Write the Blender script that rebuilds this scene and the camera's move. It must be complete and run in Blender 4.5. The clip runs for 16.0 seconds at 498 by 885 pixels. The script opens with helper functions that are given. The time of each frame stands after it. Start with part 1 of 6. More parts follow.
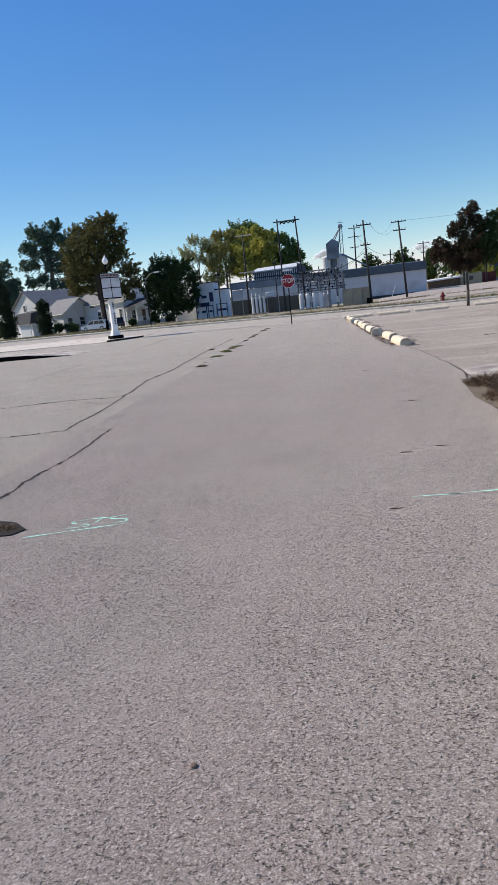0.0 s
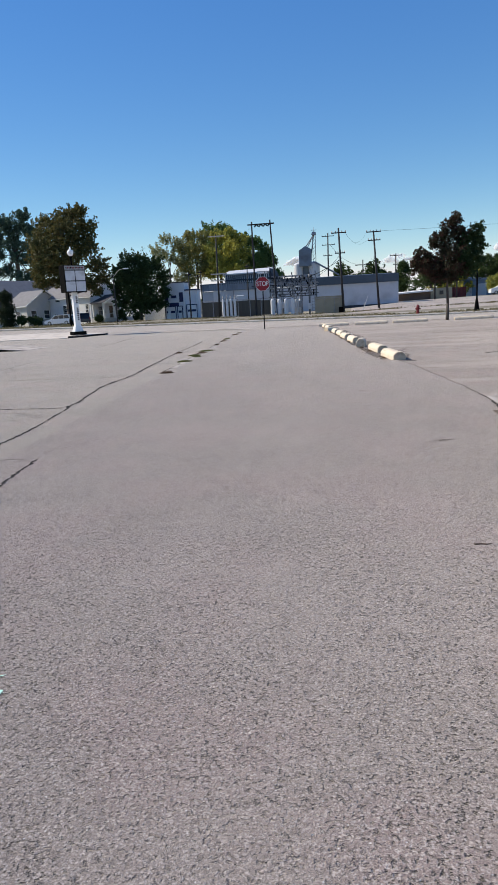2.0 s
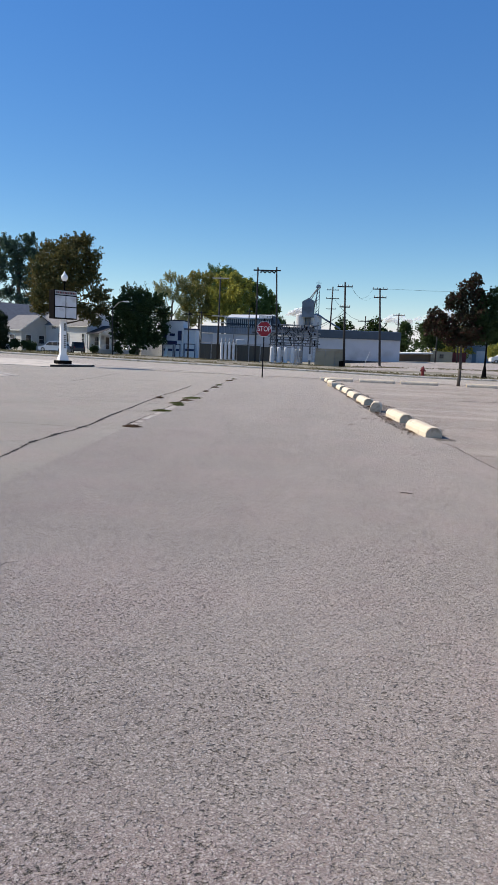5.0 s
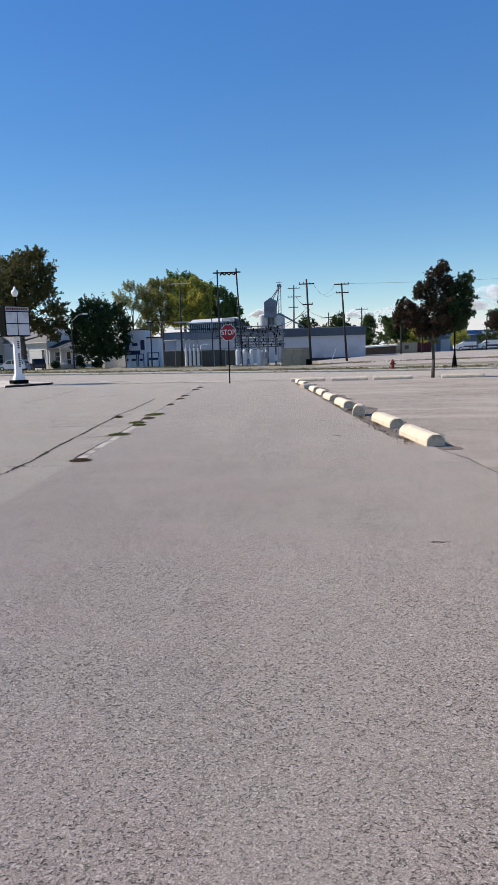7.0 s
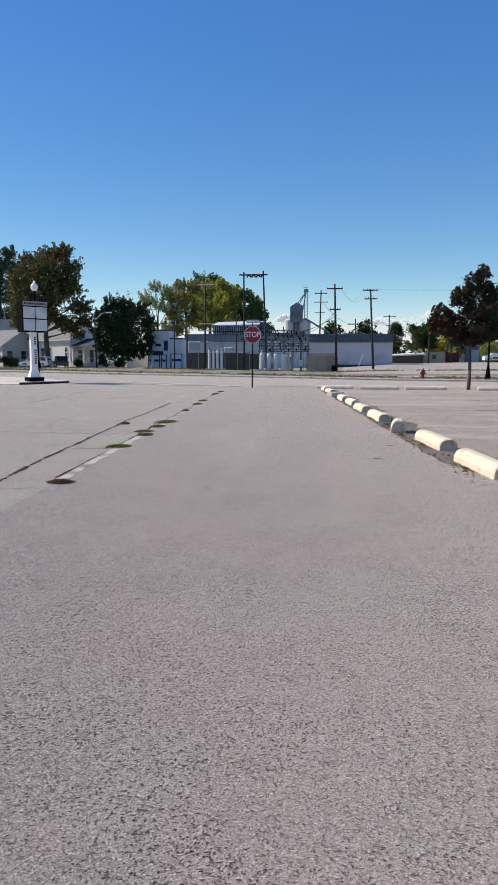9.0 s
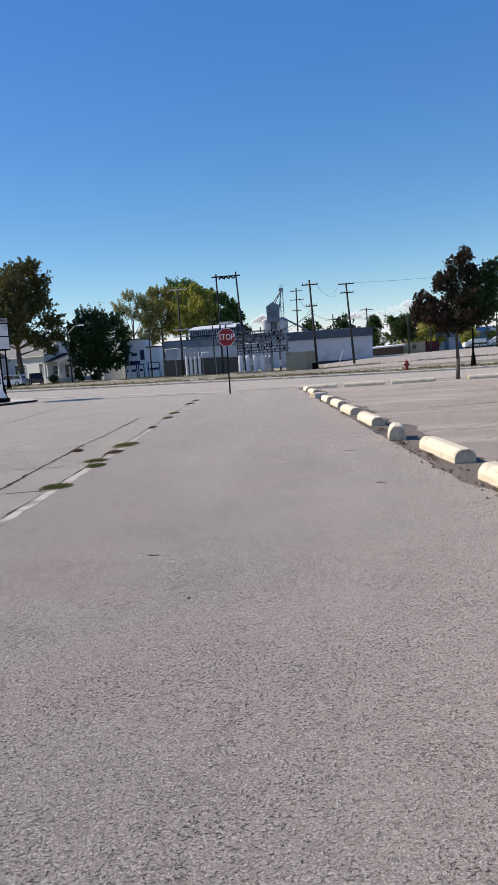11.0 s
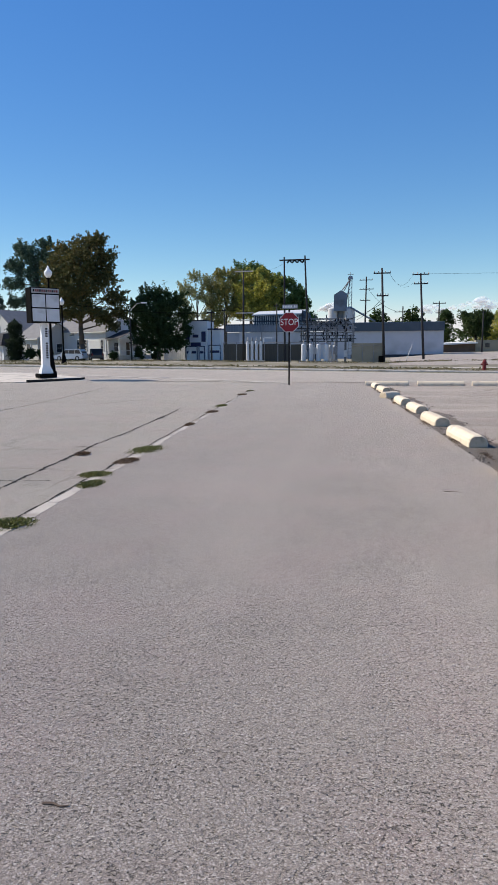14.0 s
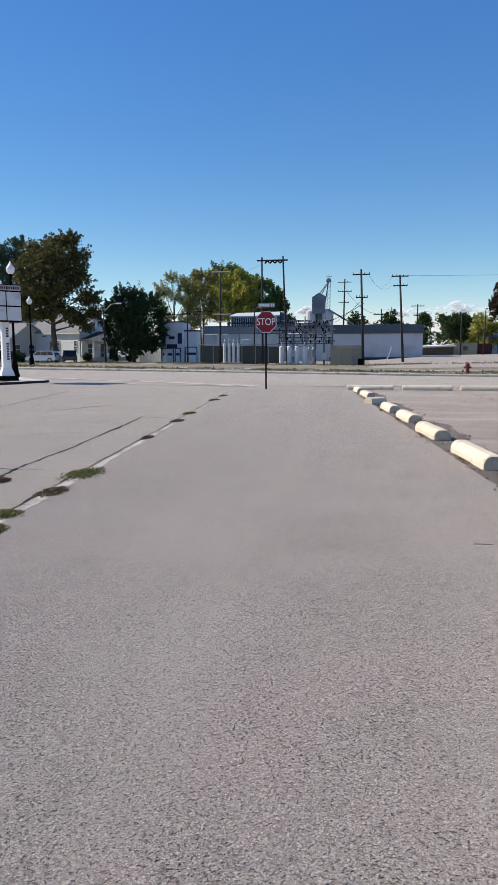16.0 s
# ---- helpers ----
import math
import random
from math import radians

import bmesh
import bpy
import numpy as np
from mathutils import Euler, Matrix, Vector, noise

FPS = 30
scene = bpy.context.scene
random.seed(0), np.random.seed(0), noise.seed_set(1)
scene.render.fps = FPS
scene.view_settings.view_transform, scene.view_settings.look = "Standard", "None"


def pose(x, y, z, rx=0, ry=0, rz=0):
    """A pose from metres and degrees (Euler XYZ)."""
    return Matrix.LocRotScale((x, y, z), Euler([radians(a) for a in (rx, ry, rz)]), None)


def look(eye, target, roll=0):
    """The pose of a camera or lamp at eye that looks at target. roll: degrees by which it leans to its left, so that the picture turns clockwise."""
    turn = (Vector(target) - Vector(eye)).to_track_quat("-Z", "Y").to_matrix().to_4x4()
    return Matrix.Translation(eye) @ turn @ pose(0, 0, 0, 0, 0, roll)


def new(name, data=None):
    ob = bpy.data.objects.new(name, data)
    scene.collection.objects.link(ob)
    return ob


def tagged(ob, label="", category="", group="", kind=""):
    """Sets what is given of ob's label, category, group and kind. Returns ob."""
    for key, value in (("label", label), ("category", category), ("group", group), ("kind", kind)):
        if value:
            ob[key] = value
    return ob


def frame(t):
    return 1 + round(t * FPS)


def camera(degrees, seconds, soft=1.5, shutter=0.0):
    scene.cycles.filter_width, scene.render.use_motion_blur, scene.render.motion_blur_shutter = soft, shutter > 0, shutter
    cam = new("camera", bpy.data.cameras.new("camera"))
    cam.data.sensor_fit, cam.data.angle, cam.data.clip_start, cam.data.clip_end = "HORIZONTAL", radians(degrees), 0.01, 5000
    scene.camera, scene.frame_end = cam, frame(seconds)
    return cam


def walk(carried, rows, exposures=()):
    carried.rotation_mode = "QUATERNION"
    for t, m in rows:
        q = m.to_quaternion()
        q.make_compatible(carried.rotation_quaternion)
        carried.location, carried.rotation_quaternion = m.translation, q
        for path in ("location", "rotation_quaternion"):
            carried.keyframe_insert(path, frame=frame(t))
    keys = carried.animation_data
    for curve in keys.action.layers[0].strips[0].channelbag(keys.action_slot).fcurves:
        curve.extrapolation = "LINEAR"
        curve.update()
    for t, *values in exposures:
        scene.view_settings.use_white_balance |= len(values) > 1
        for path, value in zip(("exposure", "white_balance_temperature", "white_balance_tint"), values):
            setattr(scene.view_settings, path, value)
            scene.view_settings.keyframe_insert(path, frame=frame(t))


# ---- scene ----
cam = camera(41.2, 16.0, 1.0)
PATH = [
    (0, (5.321, -0.971, 1.175), (4.8969, 0.9429, 0.78), -6.18),
    (0.5, (5.22, -0.612, 1.163), (4.8177, 1.3092, 0.7778), -10.86),
    (1, (5.055, -0.026, 1.146), (4.6331, 1.8907, 0.76), -6.27),
    (1.5, (4.966, 0.403, 1.143), (4.6353, 2.3348, 0.7443), -8.59),
    (2, (4.834, 0.894, 1.138), (4.5176, 2.8292, 0.7446), -3.1),
    (2.5, (4.777, 1.335, 1.135), (4.6019, 3.2872, 0.7386), -5.35),
    (3, (4.724, 1.89, 1.124), (4.5414, 3.8439, 0.7368), -0.59),
    (3.5, (4.66, 2.311, 1.131), (4.4829, 4.2666, 0.7521), -1.54),
    (4, (4.579, 2.701, 1.142), (4.3253, 4.6586, 0.8197), 3.69),
    (4.2, (4.541, 2.991, 1.139), (4.2628, 4.9529, 0.8702), 3.11),
    (6.5, (4.203, 5.063, 1.208), (3.983, 7.0341, 0.9526), -0.25),
    (7, (4.168, 5.487, 1.226), (3.9674, 7.4605, 0.9722), -1.61),
    (7.5, (4.077, 5.926, 1.225), (3.8408, 7.8961, 0.9739), -0.08),
    (8, (4.062, 6.343, 1.222), (3.8302, 8.3138, 0.9704), -2.55),
    (8.5, (4.013, 6.743, 1.204), (3.7493, 8.7107, 0.9576), 0.29),
    (10.8, (3.948, 8.86, 1.289), (3.7206, 10.8333, 1.0555), -0.92),
    (11, (3.946, 9.036, 1.261), (3.7236, 11.0097, 1.0256), -3.79),
    (11.5, (3.912, 9.452, 1.275), (3.56, 11.405, 1.027), -1.6),
    (12, (3.872, 9.93, 1.284), (3.533, 11.884, 1.023), -3.1),
    (12.5, (3.829, 10.382, 1.298), (3.497, 12.336, 1.028), -1.7),
    (13, (3.745, 10.844, 1.305), (3.404, 12.796, 1.035), -1.6),
    (13.5, (3.697, 11.283, 1.31), (3.285, 13.222, 1.043), -1.1),
    (14, (3.658, 11.727, 1.298), (3.266, 13.67, 1.029), -0.3),
    (14.5, (3.656, 12.174, 1.315), (3.331, 14.129, 1.043), -0.6),
    (15, (3.594, 12.59, 1.307), (3.215, 14.535, 1.038), 0.7),
    (15.5, (3.545, 13.06, 1.287), (3.212, 15.014, 1.025), -0.4),
    (16, (3.465, 13.491, 1.272), (3.137, 15.446, 1.01), -0.1),
]
walk(cam, [(t, look(eye, target, roll)) for t, eye, target, roll in PATH], [(0.0, 0.42)])

# ---- light ----
SUN_TO = Vector((-0.99, 0.11, 0.0)).normalized()
SUN_EL = radians(40)
world = bpy.data.worlds.new("sky")
scene.world = world
world.use_nodes = True
wn = world.node_tree.nodes
sky = wn.new("ShaderNodeTexSky")
sky.sky_type = "NISHITA"
sky.sun_disc = False
sky.sun_elevation = SUN_EL
sky.sun_rotation = math.atan2(SUN_TO.x, SUN_TO.y)
sky.altitude = 1500
sky.air_density = 1.0
sky.dust_density = 0.0
sky.ozone_density = 4.5
wn["Background"].inputs["Strength"].default_value = 0.118
# a deep clear blue: the sky's hue and saturation spread, its brightness evened out
parts_of = wn.new("ShaderNodeSeparateColor")
parts_of.mode = "HSV"
joined = wn.new("ShaderNodeCombineColor")
joined.mode = "HSV"
wl = world.node_tree.links.new
wl(sky.outputs["Color"], parts_of.inputs["Color"])


def sky_line(channel, gain, shift):
    m = wn.new("ShaderNodeMath")
    m.operation = "MULTIPLY_ADD"
    m.use_clamp = True
    m.inputs[1].default_value, m.inputs[2].default_value = gain, shift
    wl(parts_of.outputs[channel], m.inputs[0])
    wl(m.outputs[0], joined.inputs[channel])


sky_line("Red", 1.95, -0.5813)
sky_line("Green", 2.1, -0.672)
even = wn.new("ShaderNodeMath")
even.operation = "POWER"
even.inputs[1].default_value = 0.52
wl(parts_of.outputs["Blue"], even.inputs[0])
lift = wn.new("ShaderNodeMath")
lift.operation = "MULTIPLY"
lift.inputs[1].default_value = 1.955
wl(even.outputs[0], lift.inputs[0])
wl(lift.outputs[0], joined.inputs["Blue"])
wl(joined.outputs["Color"], wn["Background"].inputs["Color"])
sun_dir = Vector((SUN_TO.x * math.cos(SUN_EL), SUN_TO.y * math.cos(SUN_EL), math.sin(SUN_EL)))
sun = new("sun", bpy.data.lights.new("sun", "SUN"))
sun.data.energy = 4.4
sun.data.angle = radians(0.55)
sun.data.color = (1.0, 0.905, 0.765)
sun.matrix_world = look(sun_dir * 100, (0, 0, 0))


# ---- small tools ----
class Geo:
    """Collects vertices and faces of one mesh."""

    def __init__(self):
        self.v, self.f = [], []

    def add(self, verts, faces):
        n = len(self.v)
        self.v += [tuple(p) for p in verts]
        self.f += [tuple(n + i for i in face) for face in faces]
        return self

    def box(self, c, s, turn=0.0, top=1.0, b=0.0):
        """A box round the centre c; top narrows its upper face, b cuts its upright edges and rim."""
        hx, hy, hz = s[0] / 2, s[1] / 2, s[2] / 2
        ca, sa = math.cos(turn), math.sin(turn)
        if b <= 0:
            ring = [(-hx, -hy), (hx, -hy), (hx, hy), (-hx, hy)]
            levels = [(-hz, 1.0, 0.0), (hz, top, 0.0)]
        else:
            ring = [(-hx + b, -hy), (hx - b, -hy), (hx, -hy + b), (hx, hy - b), (hx - b, hy), (-hx + b, hy), (-hx, hy - b), (-hx, -hy + b)]
            levels = [(-hz, 1.0, 0.0), (hz - b, top, 0.0), (hz, top, b)]
        n = len(ring)
        verts, faces = [], []
        for z, k, inn in levels:
            for x, y in ring:
                x, y = x * k, y * k
                x -= math.copysign(min(inn, abs(x)), x) if inn else 0
                y -= math.copysign(min(inn, abs(y)), y) if inn else 0
                verts.append((c[0] + x * ca - y * sa, c[1] + x * sa + y * ca, c[2] + z))
        for l in range(len(levels) - 1):
            for i in range(n):
                j = (i + 1) % n
                faces.append((l * n + i, l * n + j, (l + 1) * n + j, (l + 1) * n + i))
        faces.append(tuple(range(n))[::-1])
        faces.append(tuple((len(levels) - 1) * n + i for i in range(n)))
        return self.add(verts, faces)

    def tube(self, p0, p1, r0, r1=None, n=10, caps=True):
        r1 = r0 if r1 is None else r1
        p0, p1 = Vector(p0), Vector(p1)
        d = (p1 - p0).normalized()
        a = d.orthogonal().normalized()
        bb = d.cross(a)
        verts = []
        for p, r in ((p0, r0), (p1, r1)):
            for i in range(n):
                t = 2 * math.pi * i / n
                verts.append(p + a * (r * math.cos(t)) + bb * (r * math.sin(t)))
        faces = [(i, (i + 1) % n, n + (i + 1) % n, n + i) for i in range(n)]
        if caps:
            faces += [tuple(range(n))[::-1], tuple(range(n, 2 * n))]
        return self.add(verts, faces)

    def lathe(self, c, rings, n=14):
        """Rings of (radius, height) turned round an upright axis through c."""
        verts, faces = [], []
        for r, z in rings:
            for i in range(n):
                t = 2 * math.pi * i / n
                verts.append((c[0] + r * math.cos(t), c[1] + r * math.sin(t), c[2] + z))
        for l in range(len(rings) - 1):
            faces += [(l * n + i, l * n + (i + 1) % n, (l + 1) * n + (i + 1) % n, (l + 1) * n + i) for i in range(n)]
        faces += [tuple(range(n))[::-1], tuple((len(rings) - 1) * n + i for i in range(n))]
        return self.add(verts, faces)

    def prism(self, outline, y0, y1, flip=False):
        """An outline of (x, z) pushed from y0 to y1; flip: of (y, z), pushed along x."""
        n = len(outline)
        if flip:
            verts = [(y0, a, b) for a, b in outline] + [(y1, a, b) for a, b in outline]
        else:
            verts = [(a, y0, b) for a, b in outline] + [(a, y1, b) for a, b in outline]
        faces = [(i, (i + 1) % n, n + (i + 1) % n, n + i) for i in range(n)]
        faces += [tuple(range(n))[::-1], tuple(range(n, 2 * n))]
        return self.add(verts, faces)

    def slab(self, pts, thick):
        """A plate over the corner points, thickened downwards."""
        n = len(pts)
        verts = [tuple(p) for p in pts] + [(p[0], p[1], p[2] - thick) for p in pts]
        faces = [tuple(range(n)), tuple(range(n, 2 * n))[::-1]]
        faces += [(i, n + i, n + (i + 1) % n, (i + 1) % n) for i in range(n)]
        return self.add(verts, faces)


def mesh_of(name, geo, material, smooth=False):
    me = bpy.data.meshes.new(name)
    me.from_pydata(geo.v, [], geo.f)
    bm = bmesh.new()
    bm.from_mesh(me)
    bmesh.ops.recalc_face_normals(bm, faces=bm.faces)
    bm.to_mesh(me)
    bm.free()
    if smooth:
        me.polygons.foreach_set("use_smooth", [True] * len(me.polygons))
    for m in material if isinstance(material, (list, tuple)) else [material]:
        me.materials.append(m)
    return me


def part(name, geo, material, parent, label="", smooth=False):
    ob = new(name, mesh_of(name, geo, material, smooth))
    ob.parent = parent
    return tagged(ob, label)


def thing(name, x, y, z, label, category, group="", turn=0.0, kind=""):
    ob = new(name)
    ob.empty_display_size = 0.2
    ob.matrix_basis = pose(x, y, z, 0, 0, turn)
    return tagged(ob, label, category, group, kind)


def piece(name, geo, material, label="", category="", group="", kind="", at=None, smooth=False):
    ob = new(name, mesh_of(name, geo, material, smooth))
    if at is not None:
        ob.matrix_basis = at
    return tagged(ob, label, category, group, kind)


def lettering(text, size, depth, material, parent, m, name="lettering"):
    cu = bpy.data.curves.new(name, "FONT")
    cu.body, cu.size, cu.extrude, cu.align_x, cu.align_y = text, size, depth, "CENTER", "CENTER"
    tmp = bpy.data.objects.new(name, cu)
    scene.collection.objects.link(tmp)
    me = bpy.data.meshes.new_from_object(tmp.evaluated_get(bpy.context.evaluated_depsgraph_get()))
    bpy.data.objects.remove(tmp)
    me.materials.clear()
    me.materials.append(material)
    ob = new(name, me)
    ob.parent = parent
    ob.matrix_basis = m
    return ob


# ---- materials ----
def mat(name, a, b, scale=3.0, rough=0.8, metal=0.0, bump=0.15, fine=30.0, stain=None, stain_scale=0.6, stain_at=0.6, stretch=(1, 1, 1), vary=0.0, spec=0.4):
    """Two colours mixed by noise at two scales, stains on top, fine relief; vary shifts each object's value."""
    m = bpy.data.materials.new(name)
    m.use_nodes = True
    nt = m.node_tree
    N, L = nt.nodes, nt.links.new
    bs = N["Principled BSDF"]
    tc = N.new("ShaderNodeTexCoord")
    mp = N.new("ShaderNodeMapping")
    mp.inputs["Scale"].default_value = stretch
    L(tc.outputs["Object"], mp.inputs["Vector"])
    n1 = N.new("ShaderNodeTexNoise")
    n1.inputs["Scale"].default_value = scale
    n1.inputs["Detail"].default_value = 5
    n2 = N.new("ShaderNodeTexNoise")
    n2.inputs["Scale"].default_value = fine
    n2.inputs["Detail"].default_value = 3
    for n in (n1, n2):
        L(mp.outputs["Vector"], n.inputs["Vector"])
    add = N.new("ShaderNodeMath")
    add.operation = "MULTIPLY_ADD"
    add.inputs[1].default_value = 0.45
    L(n2.outputs["Fac"], add.inputs[0])
    sc = N.new("ShaderNodeMath")
    sc.operation = "MULTIPLY_ADD"
    sc.inputs[1].default_value = 1.3
    sc.inputs[2].default_value = -0.38
    L(n1.outputs["Fac"], sc.inputs[0])
    L(sc.outputs[0], add.inputs[2])
    mix = N.new("ShaderNodeMix")
    mix.data_type = "RGBA"
    mix.inputs["A"].default_value = (*a, 1)
    mix.inputs["B"].default_value = (*b, 1)
    L(add.outputs[0], mix.inputs["Factor"])
    out = mix.outputs["Result"]
    if stain is not None:
        n3 = N.new("ShaderNodeTexNoise")
        n3.inputs["Scale"].default_value = stain_scale
        n3.inputs["Detail"].default_value = 7
        L(tc.outputs["Object"], n3.inputs["Vector"])
        rm = N.new("ShaderNodeMapRange")
        rm.inputs["From Min"].default_value = stain_at - 0.08
        rm.inputs["From Max"].default_value = stain_at + 0.12
        L(n3.outputs["Fac"], rm.inputs["Value"])
        mx = N.new("ShaderNodeMix")
        mx.data_type = "RGBA"
        mx.inputs["B"].default_value = (*stain, 1)
        L(rm.outputs["Result"], mx.inputs["Factor"])
        L(out, mx.inputs["A"])
        out = mx.outputs["Result"]
    if vary:
        oi = N.new("ShaderNodeObjectInfo")
        hs = N.new("ShaderNodeHueSaturation")
        vr = N.new("ShaderNodeMapRange")
        vr.inputs["To Min"].default_value = 1 - vary
        vr.inputs["To Max"].default_value = 1 + vary
        L(oi.outputs["Random"], vr.inputs["Value"])
        L(vr.outputs["Result"], hs.inputs["Value"])
        L(out, hs.inputs["Color"])
        out = hs.outputs["Color"]
    L(out, bs.inputs["Base Color"])
    bs.inputs["Roughness"].default_value = rough
    bs.inputs["Metallic"].default_value = metal
    bs.inputs["Specular IOR Level"].default_value = spec
    if bump:
        bp = N.new("ShaderNodeBump")
        bp.inputs["Strength"].default_value = bump
        bp.inputs["Distance"].default_value = 0.02
        L(n2.outputs["Fac"], bp.inputs["Height"])
        L(bp.outputs["Normal"], bs.inputs["Normal"])
    return m


def asphalt(name, dark, light, chip, stain, chip_amount=0.5, big=0.25, cracked=0.0, way=-5, sheen=0.32, pits=0.6):
    """Worn asphalt: stone chips about a centimetre across in a dark binder, mottled and stained at larger sizes."""
    m = bpy.data.materials.new(name)
    m.use_nodes = True
    nt = m.node_tree
    N, L = nt.nodes, nt.links.new
    bs = N["Principled BSDF"]
    tc = N.new("ShaderNodeTexCoord")

    def noise_tex(scale, detail=4, rough=0.55, vec=None):
        n = N.new("ShaderNodeTexNoise")
        n.inputs["Scale"].default_value = scale
        n.inputs["Detail"].default_value = detail
        n.inputs["Roughness"].default_value = rough
        L(vec or tc.outputs["Object"], n.inputs["Vector"])
        return n.outputs["Fac"]

    def rng(src, a, b, c=0.0, d=1.0):
        r = N.new("ShaderNodeMapRange")
        for k, v in (("From Min", a), ("From Max", b), ("To Min", c), ("To Max", d)):
            r.inputs[k].default_value = v
        L(src, r.inputs["Value"])
        return r.outputs["Result"]

    def blend(fac, a, b, how="MIX"):
        x = N.new("ShaderNodeMix")
        x.data_type = "RGBA"
        x.blend_type = how
        for k, v in (("A", a), ("B", b)):
            if isinstance(v, tuple):
                x.inputs[k].default_value = (*v, 1)
            else:
                L(v, x.inputs[k])
        if isinstance(fac, float):
            x.inputs["Factor"].default_value = fac
        else:
            L(fac, x.inputs["Factor"])
        return x.outputs["Result"]

    def cells(scale):
        vo = N.new("ShaderNodeTexVoronoi")
        vo.inputs["Scale"].default_value = scale
        L(tc.outputs["Object"], vo.inputs["Vector"])
        sp = N.new("ShaderNodeSeparateColor")
        L(vo.outputs["Color"], sp.inputs["Color"])
        return vo.outputs["Distance"], sp.outputs

    def times(p, q):
        t = N.new("ShaderNodeMath")
        t.operation = "MULTIPLY"
        L(p, t.inputs[0])
        L(q, t.inputs[1])
        return t.outputs[0]

    gap = (dark[0] * 0.09, dark[1] * 0.085, dark[2] * 0.09)
    base = blend(rng(noise_tex(0.45, 6), 0.35, 0.68), dark, light)
    base = blend(rng(noise_tex(9, 5), 0.35, 0.7, 0, 0.5), base, light)
    base = blend(rng(noise_tex(2.6, 6, 0.65), 0.5, 0.72, 0, 0.5), base, (dark[0] * 0.72, dark[1] * 0.70, dark[2] * 0.73))
    # a rosy cast in some patches, a greyer one in others
    base = blend(rng(noise_tex(1.1, 4), 0.46, 0.60, 0, 0.6), base, (light[0] * 1.0, light[1] * 0.87, light[2] * 0.91))
    # stone chips about eight millimetres across, pale and dark, and the open gaps between them
    dist, chan = cells(190)
    base = blend(rng(chan["Red"], 1 - chip_amount * 0.5, 1.0, 0.0, 0.85), base, chip)
    dist2, chan2 = cells(340)
    base = blend(rng(chan2["Green"], 0.7, 1.0, 0.0, 0.6), base, gap)
    base = blend(rng(chan2["Red"], 0.78, 1.0, 0.0, 0.6), base, chip)
    # open pits that crowd together in worn patches
    worn = rng(noise_tex(1.6, 6, 0.65), 0.40, 0.60, 0.30, 1.0)
    pit = noise_tex(84, 3, 0.6)
    base = blend(times(rng(pit, 0.565, 0.615, 0, pits), worn), base, gap)
    base = blend(times(rng(noise_tex(38, 5, 0.75), 0.585, 0.635, 0, pits), worn), base, gap)
    base = blend(rng(noise_tex(95, 3, 0.6), 0.60, 0.66, 0, 0.7), base, chip)
    # a few bright stones and dark specks
    dist3, chan3 = cells(105)
    near = rng(dist3, 0.18, 0.34, 1.0, 0.0)
    base = blend(times(rng(chan3["Red"], 0.965, 0.985), near), base, (0.66, 0.64, 0.62))
    base = blend(times(rng(chan3["Green"], 0.95, 0.96), near), base, (0.012, 0.011, 0.011))
    # stretched wear along the way, and patches
    mp = N.new("ShaderNodeMapping")
    mp.inputs["Scale"].default_value = (1.0, 0.12, 1.0) if abs(way) < 45 else (0.14, 1.0, 1.0)
    mp.inputs["Rotation"].default_value = (0, 0, radians(way))
    L(tc.outputs["Object"], mp.inputs["Vector"])
    base = blend(rng(noise_tex(0.8, 5, 0.6, mp.outputs["Vector"]), 0.5, 0.72, 0, big), base, stain)
    base = blend(rng(noise_tex(0.16, 4), 0.55, 0.75, 0, big), base, stain)
    if cracked:
        # a web of fine cracks, broken off where the surface is sound
        wp = N.new("ShaderNodeTexNoise")
        wp.inputs["Scale"].default_value = 1.7
        wp.inputs["Detail"].default_value = 6
        L(tc.outputs["Object"], wp.inputs["Vector"])
        vm = N.new("ShaderNodeVectorMath")
        vm.operation = "MULTIPLY_ADD"
        vm.inputs[1].default_value = (0.9, 0.9, 0.0)
        L(wp.outputs["Color"], vm.inputs[0])
        L(tc.outputs["Object"], vm.inputs[2])
        ve = N.new("ShaderNodeTexVoronoi")
        ve.feature = "DISTANCE_TO_EDGE"
        ve.inputs["Scale"].default_value = 0.42
        L(vm.outputs["Vector"], ve.inputs["Vector"])
        line = times(rng(ve.outputs["Distance"], 0.004, 0.016, cracked, 0.0), rng(noise_tex(0.35, 3), 0.42, 0.56))
        base = blend(line, base, gap)
    L(base, bs.inputs["Base Color"])
    bs.inputs["Roughness"].default_value = 0.9
    bs.inputs["Specular IOR Level"].default_value = 0.15
    bs.inputs["Sheen Weight"].default_value = sheen
    bs.inputs["Sheen Roughness"].default_value = 0.5
    bs.inputs["Sheen Tint"].default_value = (1.0, 0.87, 0.70, 1)
    bp = N.new("ShaderNodeBump")
    bp.inputs["Strength"].default_value = 1.0
    bp.inputs["Distance"].default_value = 0.0075
    hh = N.new("ShaderNodeMath")
    hh.operation = "SUBTRACT"
    grain = N.new("ShaderNodeMath")
    grain.operation = "MULTIPLY_ADD"
    grain.inputs[1].default_value = 0.35
    L(chan["Blue"], grain.inputs[0])
    L(noise_tex(120, 4, 0.7), grain.inputs[2])
    L(grain.outputs[0], hh.inputs[0])
    L(rng(pit, 0.55, 0.70), hh.inputs[1])
    L(hh.outputs[0], bp.inputs["Height"])
    L(bp.outputs["Normal"], bs.inputs["Normal"])
    return m


